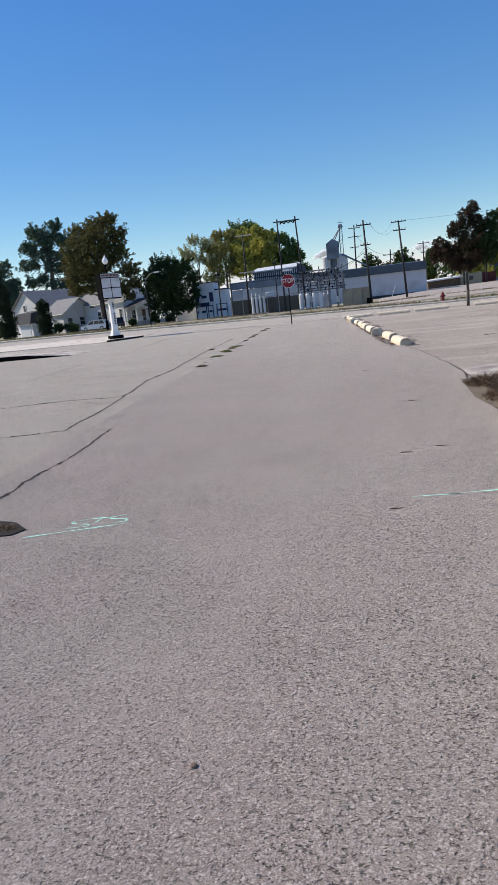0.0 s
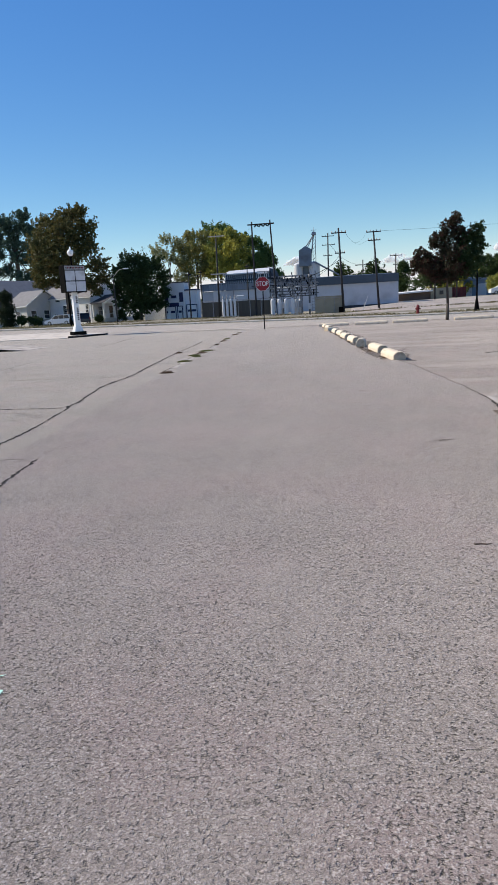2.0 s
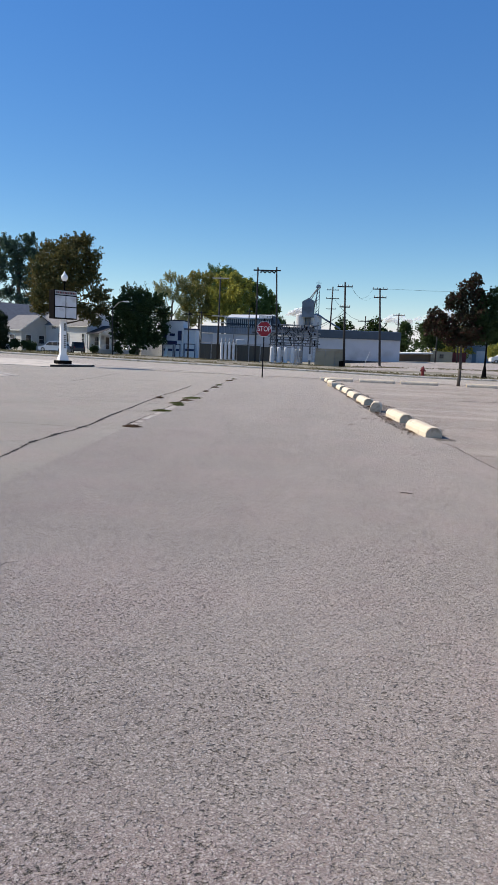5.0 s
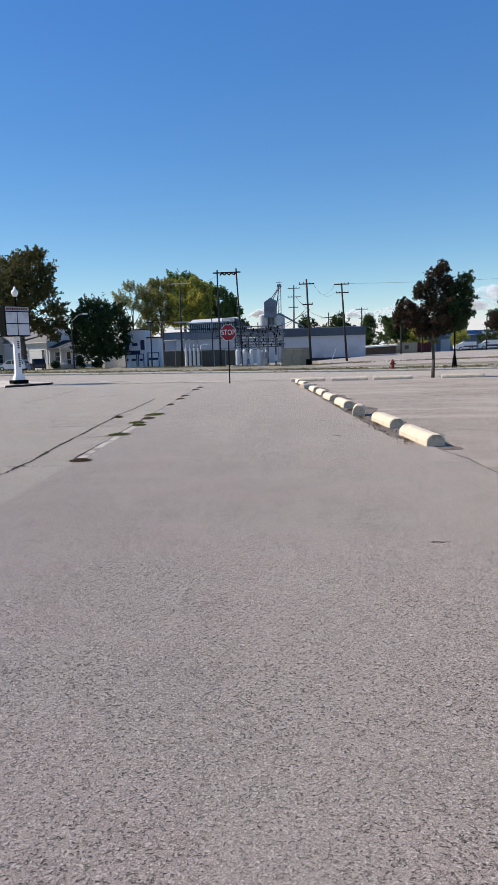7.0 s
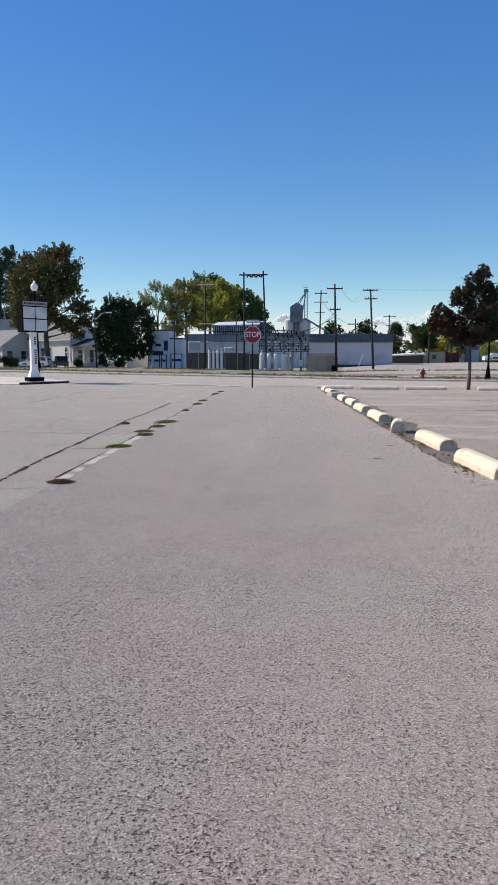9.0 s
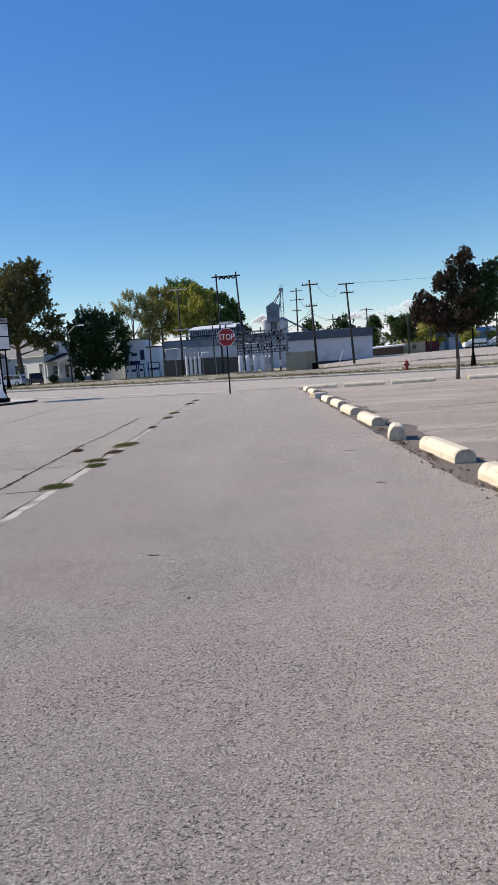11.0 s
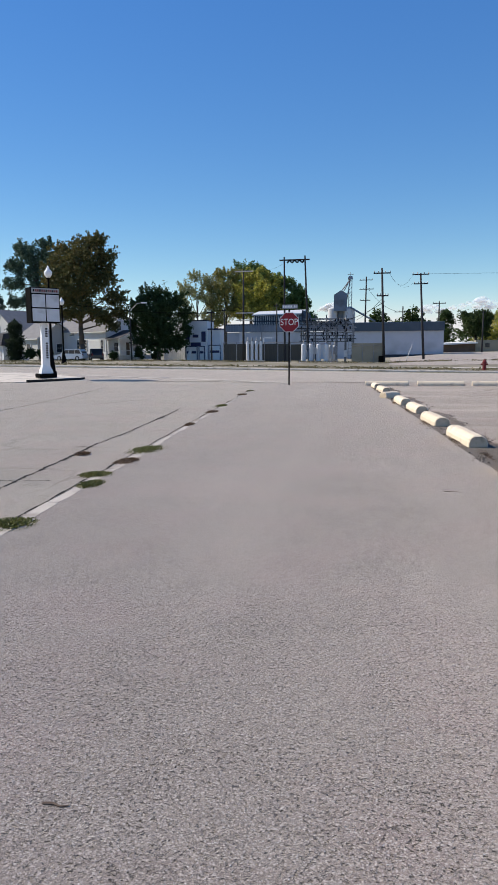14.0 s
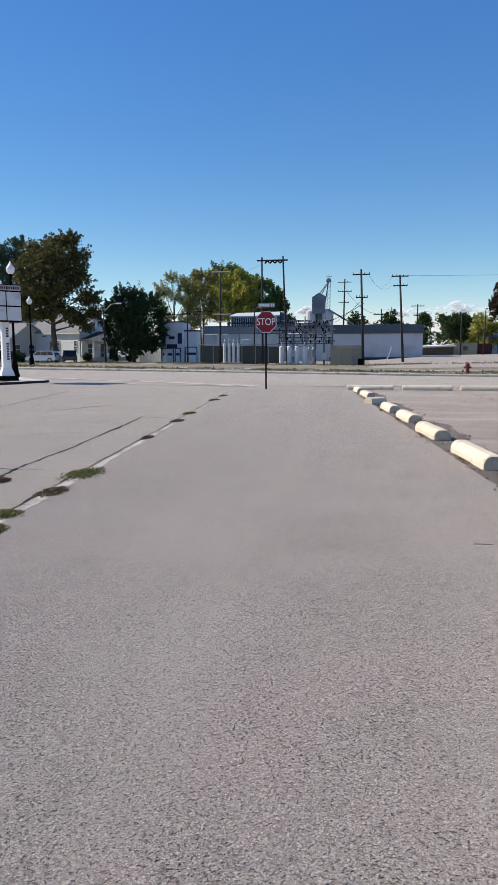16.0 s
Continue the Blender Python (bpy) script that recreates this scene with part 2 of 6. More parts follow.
def foliage(name, colours, rough=0.55):
    """Leaves: each leaf takes one of a few colours."""
    m = bpy.data.materials.new(name)
    m.use_nodes = True
    N, L = m.node_tree.nodes, m.node_tree.links.new
    bs = N["Principled BSDF"]
    ge = N.new("ShaderNodeNewGeometry")
    rp = N.new("ShaderNodeValToRGB")
    rp.color_ramp.interpolation = "LINEAR"
    el = rp.color_ramp.elements
    while len(el) < len(colours):
        el.new(0.5)
    for i, c in enumerate(colours):
        el[i].position = i / (len(colours) - 1)
        el[i].color = (*c, 1)
    tc = N.new("ShaderNodeTexCoord")
    nz = N.new("ShaderNodeTexNoise")
    nz.inputs["Scale"].default_value = 0.35
    L(tc.outputs["Object"], nz.inputs["Vector"])
    ad = N.new("ShaderNodeMath")
    ad.operation = "MULTIPLY_ADD"
    ad.inputs[1].default_value = 1.5
    ad.inputs[2].default_value = -0.5
    L(nz.outputs["Fac"], ad.inputs[0])
    mx = N.new("ShaderNodeMix")
    mx.inputs["Factor"].default_value = 0.5
    L(ad.outputs[0], mx.inputs["A"])
    L(ge.outputs["Random Per Island"], mx.inputs["B"])
    L(mx.outputs["Result"], rp.inputs["Fac"])
    L(rp.outputs["Color"], bs.inputs["Base Color"])
    bs.inputs["Roughness"].default_value = rough
    bs.inputs["Specular IOR Level"].default_value = 0.25
    tr = N.new("ShaderNodeBsdfTranslucent")
    L(rp.outputs["Color"], tr.inputs["Color"])
    ms = N.new("ShaderNodeMixShader")
    ms.inputs["Fac"].default_value = 0.32
    L(bs.outputs["BSDF"], ms.inputs[1])
    L(tr.outputs["BSDF"], ms.inputs[2])
    L(ms.outputs["Shader"], N["Material Output"].inputs["Surface"])
    return m


M_DRIVE = asphalt("drive_asphalt", (0.196, 0.163, 0.148), (0.279, 0.234, 0.212), (0.549, 0.483, 0.444), (0.368, 0.317, 0.281), 0.6, 0.40, 0.0, -5, 0.52, 1.0)
M_DRIVE2 = asphalt("paler_drive_asphalt", (0.202, 0.171, 0.154), (0.286, 0.244, 0.221), (0.560, 0.500, 0.458), (0.376, 0.329, 0.290), 0.6, 0.45, 0.0, -5, 0.55, 1.0)
M_LOT = asphalt("lot_asphalt", (0.222, 0.182, 0.156), (0.345, 0.290, 0.250), (0.53, 0.46, 0.40), (0.50, 0.43, 0.366), 0.5, 0.75, 0.5, 86, 0.35)
M_OLD = asphalt("old_asphalt", (0.276, 0.245, 0.211), (0.392, 0.352, 0.304), (0.532, 0.466, 0.400), (0.298, 0.262, 0.222), 0.5, 0.7, 0.3, 70, 0.45)
M_ROAD = asphalt("road_asphalt", (0.345, 0.302, 0.260), (0.452, 0.402, 0.348), (0.53, 0.474, 0.41), (0.355, 0.31, 0.266), 0.4, 0.65, 0.0, 88)
M_CONC = mat("concrete", (0.48, 0.43, 0.37), (0.62, 0.56, 0.49), 1.5, 0.9, 0, 0.3, 60, stain=(0.26, 0.23, 0.2), stain_scale=1.2, stain_at=0.62)
M_KERB = mat("kerb_concrete", (0.46, 0.42, 0.37), (0.62, 0.57, 0.5), 4, 0.9, 0, 0.3, 70, stain=(0.2, 0.18, 0.15), stain_scale=2.5, stain_at=0.6)
M_TAR = mat("tar", (0.02, 0.019, 0.018), (0.055, 0.05, 0.046), 8, 0.95, 0, 0.3, 60, spec=0.08)
M_GRIT = asphalt("grit", (0.10, 0.080, 0.064), (0.18, 0.148, 0.12), (0.50, 0.44, 0.38), (0.11, 0.09, 0.07), 0.7, 0.5, 0.0, -5, 0.0)
M_OLDCONC = mat("old_concrete", (0.40, 0.355, 0.31), (0.54, 0.485, 0.425), 2.5, 0.9, 0, 0.5, 45, stain=(0.22, 0.185, 0.16), stain_scale=2.2, stain_at=0.56)
M_SOIL = mat("soil", (0.10, 0.075, 0.05), (0.22, 0.17, 0.12), 6, 0.95, 0, 0.5, 50, stain=(0.07, 0.06, 0.035), stain_scale=3)
M_VERGE = mat("verge_ground", (0.17, 0.145, 0.10), (0.32, 0.28, 0.21), 1.2, 0.95, 0, 0.6, 15, stain=(0.12, 0.11, 0.06), stain_scale=0.7, stain_at=0.56)
M_GROUND = mat("far_ground", (0.20, 0.18, 0.12), (0.34, 0.30, 0.22), 0.12, 0.95, 0, 0.4, 4, stain=(0.12, 0.12, 0.06), stain_scale=0.05, stain_at=0.55)
M_BUMPER = mat("bumper_paint", (0.60, 0.50, 0.365), (0.73, 0.63, 0.485), 5, 0.8, 0, 0.12, 60, stain=(0.42, 0.36, 0.28), stain_scale=3.5, stain_at=0.66, vary=0.06)
M_STOPEND = mat("darker_stop_end", (0.50, 0.40, 0.28), (0.64, 0.53, 0.39), 9, 0.95, 0, 0.4, 55, stain=(0.32, 0.25, 0.17), stain_scale=8, stain_at=0.6)
M_WHITE = mat("white_siding", (0.68, 0.68, 0.68), (0.80, 0.80, 0.79), 0.8, 0.75, 0, 0.05, 20, stain=(0.55, 0.54, 0.5), stain_scale=0.5, stain_at=0.68)
M_PLASTER = mat("white_wall", (0.62, 0.63, 0.66), (0.74, 0.74, 0.75), 0.5, 0.85, 0, 0.1, 12, stain=(0.56, 0.56, 0.56), stain_scale=0.3, stain_at=0.62)
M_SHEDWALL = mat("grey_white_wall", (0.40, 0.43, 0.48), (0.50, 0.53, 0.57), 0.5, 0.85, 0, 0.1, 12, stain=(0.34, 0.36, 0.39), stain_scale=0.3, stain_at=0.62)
M_GREYSIDE = mat("grey_siding", (0.50, 0.50, 0.48), (0.60, 0.60, 0.57), 0.8, 0.8, 0, 0.05, 20)
M_BLUETRIM = mat("blue_trim", (0.012, 0.016, 0.06), (0.025, 0.03, 0.10), 2, 0.6, 0, 0.05, 20)
M_ROOFBLUE = mat("blue_metal", (0.045, 0.066, 0.09), (0.07, 0.095, 0.125), 0.7, 0.6, 0.1, 0.1, 14)
M_METALWALL = mat("grey_metal_wall", (0.16, 0.20, 0.25), (0.24, 0.28, 0.33), 0.5, 0.6, 0.1, 0.1, 10, stain=(0.12, 0.13, 0.15), stain_scale=0.25, stain_at=0.55)
M_ROOFGREY = mat("grey_shingle", (0.15, 0.15, 0.155), (0.235, 0.23, 0.235), 1.5, 0.9, 0, 0.4, 14)
M_ROOFDARK = mat("dark_shingle", (0.035, 0.037, 0.045), (0.07, 0.07, 0.08), 1.5, 0.9, 0, 0.4, 14)
M_TRIM = mat("white_trim", (0.72, 0.72, 0.70), (0.80, 0.80, 0.78), 2, 0.6, 0, 0.05, 20)
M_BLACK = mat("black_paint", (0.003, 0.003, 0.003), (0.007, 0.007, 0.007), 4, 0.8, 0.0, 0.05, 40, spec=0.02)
M_POST = mat("dark_post", (0.010, 0.009, 0.009), (0.025, 0.022, 0.021), 5, 0.75, 0.0, 0.1, 50, spec=0.2)
M_WOODPOLE = mat("pole_wood", (0.018, 0.018, 0.021), (0.045, 0.042, 0.042), 2, 0.9, 0, 0.4, 25, stretch=(1, 1, 0.1))
M_GALV = mat("galvanised", (0.20, 0.205, 0.215), (0.32, 0.325, 0.335), 3, 0.55, 0.5, 0.08, 30)
M_DARKMETAL = mat("weathered_steel", (0.07, 0.075, 0.085), (0.14, 0.145, 0.155), 3, 0.6, 0.4, 0.08, 30)
M_LIGHTGREY = mat("light_grey_paint", (0.50, 0.52, 0.54), (0.62, 0.63, 0.64), 1.5, 0.6, 0, 0.05, 20, stain=(0.35, 0.34, 0.33), stain_scale=1.5, stain_at=0.66)
M_FENCE = mat("fence_slats", (0.06, 0.058, 0.05), (0.10, 0.095, 0.08), 3, 0.85, 0, 0.3, 25, stretch=(4, 4, 0.2))
M_TANWALL = mat("tan_wall", (0.26, 0.235, 0.17), (0.34, 0.31, 0.235), 0.8, 0.9, 0, 0.2, 14, stain=(0.18, 0.16, 0.12), stain_scale=0.6, stain_at=0.6)
M_RED = mat("sign_red", (0.22, 0.006, 0.014), (0.28, 0.010, 0.02), 3, 0.5, 0, 0.02, 20, stain=(0.18, 0.012, 0.02), stain_scale=5, stain_at=0.62)
M_SIGNWHITE = mat("sign_white", (0.74, 0.74, 0.73), (0.82, 0.82, 0.80), 3, 0.5, 0, 0.02, 20)
M_SIGNGREY = mat("sign_back", (0.28, 0.28, 0.28), (0.36, 0.36, 0.36), 3, 0.5, 0.6, 0.05, 20)
M_HYDRANT = mat("hydrant_red", (0.12, 0.008, 0.011), (0.18, 0.015, 0.017), 8, 0.6, 0, 0.1, 40)
M_BARK = mat("bark", (0.05, 0.042, 0.035), (0.12, 0.10, 0.08), 4, 0.95, 0, 0.7, 22, stretch=(1, 1, 0.25))
M_GLASS = mat("window_glass", (0.015, 0.018, 0.022), (0.03, 0.035, 0.045), 1, 0.12, 0, 0.0, 10, spec=0.6)
M_RUBBER = mat("rubber", (0.012, 0.012, 0.012), (0.025, 0.025, 0.025), 4, 0.8, 0, 0.1, 50)
M_CHROME = mat("rim_metal", (0.4, 0.4, 0.41), (0.5, 0.5, 0.52), 4, 0.35, 0.8, 0.0, 30)
M_CARWHITE = mat("white_car_paint", (0.70, 0.71, 0.72), (0.76, 0.77, 0.78), 1, 0.25, 0, 0.0, 10, spec=0.6)
M_CARDARK = mat("dark_car_paint", (0.015, 0.017, 0.022), (0.025, 0.027, 0.035), 1, 0.25, 0, 0.0, 10, spec=0.6)
M_REDBOX = mat("red_container", (0.11, 0.02, 0.02), (0.16, 0.03, 0.03), 1, 0.7, 0, 0.1, 10)
M_BROWN = mat("brown_wall", (0.10, 0.07, 0.05), (0.17, 0.12, 0.09), 1, 0.9, 0, 0.2, 10)
M_STEELBLUE = mat("steel_blue", (0.14, 0.20, 0.28), (0.20, 0.27, 0.36), 0.6, 0.6, 0.1, 0.1, 10)
M_OPAL = mat("opal_glass", (0.78, 0.78, 0.76), (0.86, 0.86, 0.84), 3, 0.3, 0, 0.0, 20, spec=0.5)
M_PAINT = mat("green_spray", (0.36, 0.72, 0.58), (0.52, 0.80, 0.70), 25, 0.8, 0, 0.1, 90)
M_DRYWEED = mat("dry_weed", (0.15, 0.09, 0.05), (0.28, 0.19, 0.10), 9, 0.9, 0, 0.1, 50)
M_CLOUD = mat("cloud", (0.85, 0.86, 0.88), (0.92, 0.92, 0.93), 0.002, 1.0, 0, 0.0, 0.01, spec=0.0)
cn = M_CLOUD.node_tree.nodes
ct = cn.new("ShaderNodeBsdfTransparent")
cm = cn.new("ShaderNodeMixShader")
cm.inputs["Fac"].default_value = 0.80
# a faint added glow lightens the clouds' shaded undersides
cn["Principled BSDF"].inputs["Emission Color"].default_value = (0.95, 0.97, 1.0, 1)
cn["Principled BSDF"].inputs["Emission Strength"].default_value = 0.22
cl = cn.new("ShaderNodeBsdfTranslucent")
cl.inputs["Color"].default_value = (0.93, 0.93, 0.94, 1)
ck = cn.new("ShaderNodeMixShader")
ck.inputs["Fac"].default_value = 0.55
M_CLOUD.node_tree.links.new(cn["Principled BSDF"].outputs["BSDF"], ck.inputs[1])
M_CLOUD.node_tree.links.new(cl.outputs["BSDF"], ck.inputs[2])
M_CLOUD.node_tree.links.new(ck.outputs["Shader"], cm.inputs[1])
M_CLOUD.node_tree.links.new(ct.outputs["BSDF"], cm.inputs[2])
M_CLOUD.node_tree.links.new(cm.outputs["Shader"], cn["Material Output"].inputs["Surface"])
F_MAPLE = foliage("maple_leaves", [(0.048, 0.068, 0.027), (0.090, 0.093, 0.033), (0.165, 0.128, 0.041), (0.255, 0.135, 0.045)])
F_DARK = foliage("dark_leaves", [(0.022, 0.045, 0.017), (0.039, 0.070, 0.022), (0.063, 0.084, 0.028)])
F_YELLOW = foliage("yellow_leaves", [(0.140, 0.184, 0.049), (0.292, 0.302, 0.065), (0.626, 0.540, 0.097), (0.799, 0.605, 0.097)])
F_OLIVE = foliage("olive_leaves", [(0.13, 0.16, 0.055), (0.25, 0.25, 0.08), (0.46, 0.37, 0.11), (0.58, 0.42, 0.14)])
F_LEAFGREEN = foliage("fresh_green_leaves", [(0.06, 0.11, 0.035), (0.12, 0.19, 0.05), (0.22, 0.27, 0.08)])
F_PALE = foliage("pale_leaves", [(0.22, 0.24, 0.11), (0.34, 0.34, 0.16), (0.46, 0.40, 0.20)])
F_DEEP = foliage("evergreen_leaves", [(0.014, 0.026, 0.012), (0.024, 0.04, 0.018), (0.036, 0.052, 0.024)])
F_GREEN = foliage("green_leaves", [(0.03, 0.055, 0.015), (0.055, 0.085, 0.022), (0.09, 0.11, 0.03)])
F_PINE = foliage("pine_needles", [(0.045, 0.085, 0.06), (0.075, 0.125, 0.09), (0.12, 0.17, 0.12)])
F_RED = foliage("red_leaves", [(0.023, 0.034, 0.016), (0.046, 0.040, 0.021), (0.086, 0.025, 0.023), (0.132, 0.030, 0.031)])
F_DRY = foliage("dry_grass", [(0.09, 0.09, 0.04), (0.15, 0.135, 0.07), (0.25, 0.21, 0.125), (0.08, 0.10, 0.035)])
F_DEAD = foliage("dead_weeds", [(0.07, 0.045, 0.03), (0.17, 0.11, 0.07), (0.27, 0.19, 0.12)])
F_GRASS = foliage("weeds", [(0.07, 0.085, 0.025), (0.14, 0.145, 0.045), (0.23, 0.20, 0.09)])


# ---- ground ----
def lerp_table(v, xs, ys):
    return float(np.interp(v, xs, ys))


def road_edge_z(x):
    return max(-0.10, min(0.42, -0.0135 * (x - 3)))


GX = (-60, -20, -8, 4, 12, 40)
GROWS = {90: (0.30, 0.30, 0.15, 0.04, 0.30, 0.5), 115: (0.25, 0.28, 0.30, 0.40, 0.95, 1.1), 150: (0.6, 0.6, 0.6, 0.7, 1.1, 1.6), 260: (1.2, 1.2, 1.2, 1.2, 1.2, 1.3)}
KERB_Y = 55.5


def G(x, y):
    """Height of the ground."""
    if y <= 38:
        return 0.0
    if y <= KERB_Y:
        k = (y - 38) / (KERB_Y - 38)
        return road_edge_z(x) * k * k * (3 - 2 * k)
    ys = [57.0, *GROWS]
    zs = [road_edge_z(x) + 0.17] + [lerp_table(x, GX, row) for row in GROWS.values()]
    return lerp_table(y, ys, zs)


def sheet(name, xs, ys, dz, material, label="", kind="structure", category="", inside=None, shift=None):
    geo = Geo()
    for y in ys:
        for x in xs:
            xx = x + (shift(y) if shift else 0.0)
            geo.v.append((xx, y, G(xx, y) + dz))
    n = len(xs)
    for j in range(len(ys) - 1):
        for i in range(n - 1):
            if inside is None or inside((xs[i] + xs[i + 1]) / 2, (ys[j] + ys[j + 1]) / 2):
                geo.f.append((j * n + i, j * n + i + 1, (j + 1) * n + i + 1, (j + 1) * n + i))
    return piece(name, geo, material, label, category, "", kind)


def steps(a, b, d):
    n = max(1, round((b - a) / d))
    return [a + (b - a) * i / n for i in range(n + 1)]


def lean(y):
    """The drive runs a little to one side as it goes on."""
    return -0.095 * (y - 14.5)


FAR = [-3000, -1200, -500, -250, -120, -80]
sheet("ground", FAR + steps(-60, 60, 6) + [80, 120, 250, 500, 1200, 3000], [-300, -120, -60, -30, 0, 20, 36] + steps(38, 53, 3) + [55.3, 55.7, 57, 59, 62] + steps(68, 150, 8) + [200, 260, 500, 1200, 3000],
      -0.03, M_GROUND, "dry grass and bare earth reaching to the horizon")
sheet("lot", [-50, -30, -15, -8, 0, 6, 10, 20, 35, 60], [-45, -20, 0, 20, 36, 38, 39, 40, 41.0], 0.0, M_LOT, "worn brown-grey parking lot asphalt with faded lines")
sheet("old_lot", [-46, -30, -20, -12, -6, -1.2, 1.14], [-40, -20, 0, 10, 14.5, 20, 30, 36, 38, 40, 41.0], 0.004, M_OLD, "older pale asphalt crossed by long cracks", shift=lean)
EDGE_Y = (-40, -10, 2.46, 6.04, 8.50, 9.93, 11.36, 13.10, 14.1, 15.5, 40)
EDGE_X = (6.6, 6.4, 6.40, 6.28, 6.34, 6.25, 6.09, 5.90, 5.72, 5.33 + lean(15.5), 5.33 + lean(40))
ragged = random.Random(8)


def drive_length(name, y0, y1, dz, material, label):
    """One length of the drive, from y0 to y1; its near end is uneven."""
    geo = Geo()
    ys = [y0] + [v for v in [-10] + steps(0, 36, 0.25) + [38] if y0 + 0.2 < v < y1 - 0.1] + [y1]
    n = 16
    for j, v in enumerate(ys):
        right = lerp_table(v, EDGE_Y, EDGE_X) + ragged.uniform(-0.025, 0.025)
        left = 1.08 + lean(v)
        for k in range(n + 1):
            vv = v + (0.05 * math.sin(k * 0.9) + ragged.uniform(-0.02, 0.02) - 0.35 * k / n if j == 0 and y0 > 0 else 0.0)
            geo.v.append((left + (right - left) * k / n, vv, G(left, v) + (0.0083 if j == 0 else dz)))
    m = n + 1
    geo.f += [(m * j + i, m * j + i + 1, m * j + i + m + 1, m * j + i + m) for j in range(len(ys) - 1) for i in range(n)]
    return piece(name, geo, material, label, kind="structure")


drive_length("drive", -40, 39.6, 0.008, M_DRIVE, "grey-mauve asphalt drive with exposed stone chips and pits")
drive_length("drive_overlay", 13.35, 39.6, 0.0098, M_DRIVE2, "paler, smoother asphalt laid over the far length of the drive")
sheet("road", steps(-120, 120, 6), [40.6] + steps(42, 54, 2) + [KERB_Y], 0.012, M_ROAD, "pale grey asphalt street crossing the end of the drive")
sheet("verge", steps(-120, 120, 6), [55.72, 57, 60, 64, 70, 76], 0.0, M_VERGE, "dry patchy grass strip behind the kerb")
sheet("sidewalk", steps(-120, 120, 6), [61.0, 62.6], 0.03, M_CONC, "pale concrete sidewalk behind the grass strip")


# kerb along the far side of the street, and the raised corner by the sign
def kerb_run(name, x0, x1, y, h, label):
    holder = thing(name, 0, 0, 0, label, "kerb", kind="structure")
    x = x0
    while x < x1 - 0.1:
        w = min(3.0, x1 - x)
        geo = Geo()
        za, zb = G(x, y) + 0.0, G(x + w, y) + 0.0
        prof = [(0.0, -0.1), (0.0, h * 0.75), (0.04, h), (0.24, h), (0.24, -0.1)]
        verts = [(x + 0.006, y + a, za + b) for a, b in prof] + [(x + w - 0.006, y + a, zb + b) for a, b in prof]
        n = len(prof)
        geo.add(verts, [(i, (i + 1) % n, n + (i + 1) % n, n + i) for i in range(n)] + [tuple(range(n))[::-1], tuple(range(n, 2 * n))])
        part("kerb_stone", geo, M_KERB, holder)
        x += w
    return holder


kerb_run("kerb", -84, 84, KERB_Y, 0.17, "pale concrete kerb along the far side of the street")
sheet("gutter", steps(-120, 120, 6), [54.7, KERB_Y], 0.018, M_CONC, "pale concrete gutter strip along the kerb")
geo = Geo()
isl = [(-46, 41.4), (-14.2, 39.3), (-12.5, 38.8), (-12.1, 39.2), (-10.75, 41.7), (-10.9, 42.5), (-12.8, 44.0), (-15.0, 46.4), (-46, 47.4)]
geo.slab([(x, y, G(x, y) + (0.11 if y > 41 else 0.035)) for x, y in isl], 0.16)
corner_island = piece("island", geo, M_CONC, "raised pale concrete corner island with kerbed edge", "island", kind="structure")
# near-black strips paint in the shade on the kerb's side away from the sun
geo = Geo()
for (xa, ya), (xb, yb) in (((-12.06, 39.14), (-10.70, 41.66)), ((-10.70, 41.66), (-10.84, 42.5))):
    geo.add([(xa, ya, -0.05), (xb, yb, -0.05), (xb, yb, 0.125), (xa, ya, 0.125), (xa - 0.06, ya + 0.03, -0.05), (xb - 0.06, yb + 0.03, -0.05), (xb - 0.06, yb + 0.03, 0.125), (xa - 0.06, ya + 0.03, 0.125)],
            [(0, 1, 2, 3), (4, 5, 6, 7), (3, 2, 6, 7), (0, 1, 5, 4), (0, 3, 7, 4), (1, 2, 6, 5)])
part("kerb_face_shade", geo, M_TAR, corner_island, "kerb face painted black for its shade")


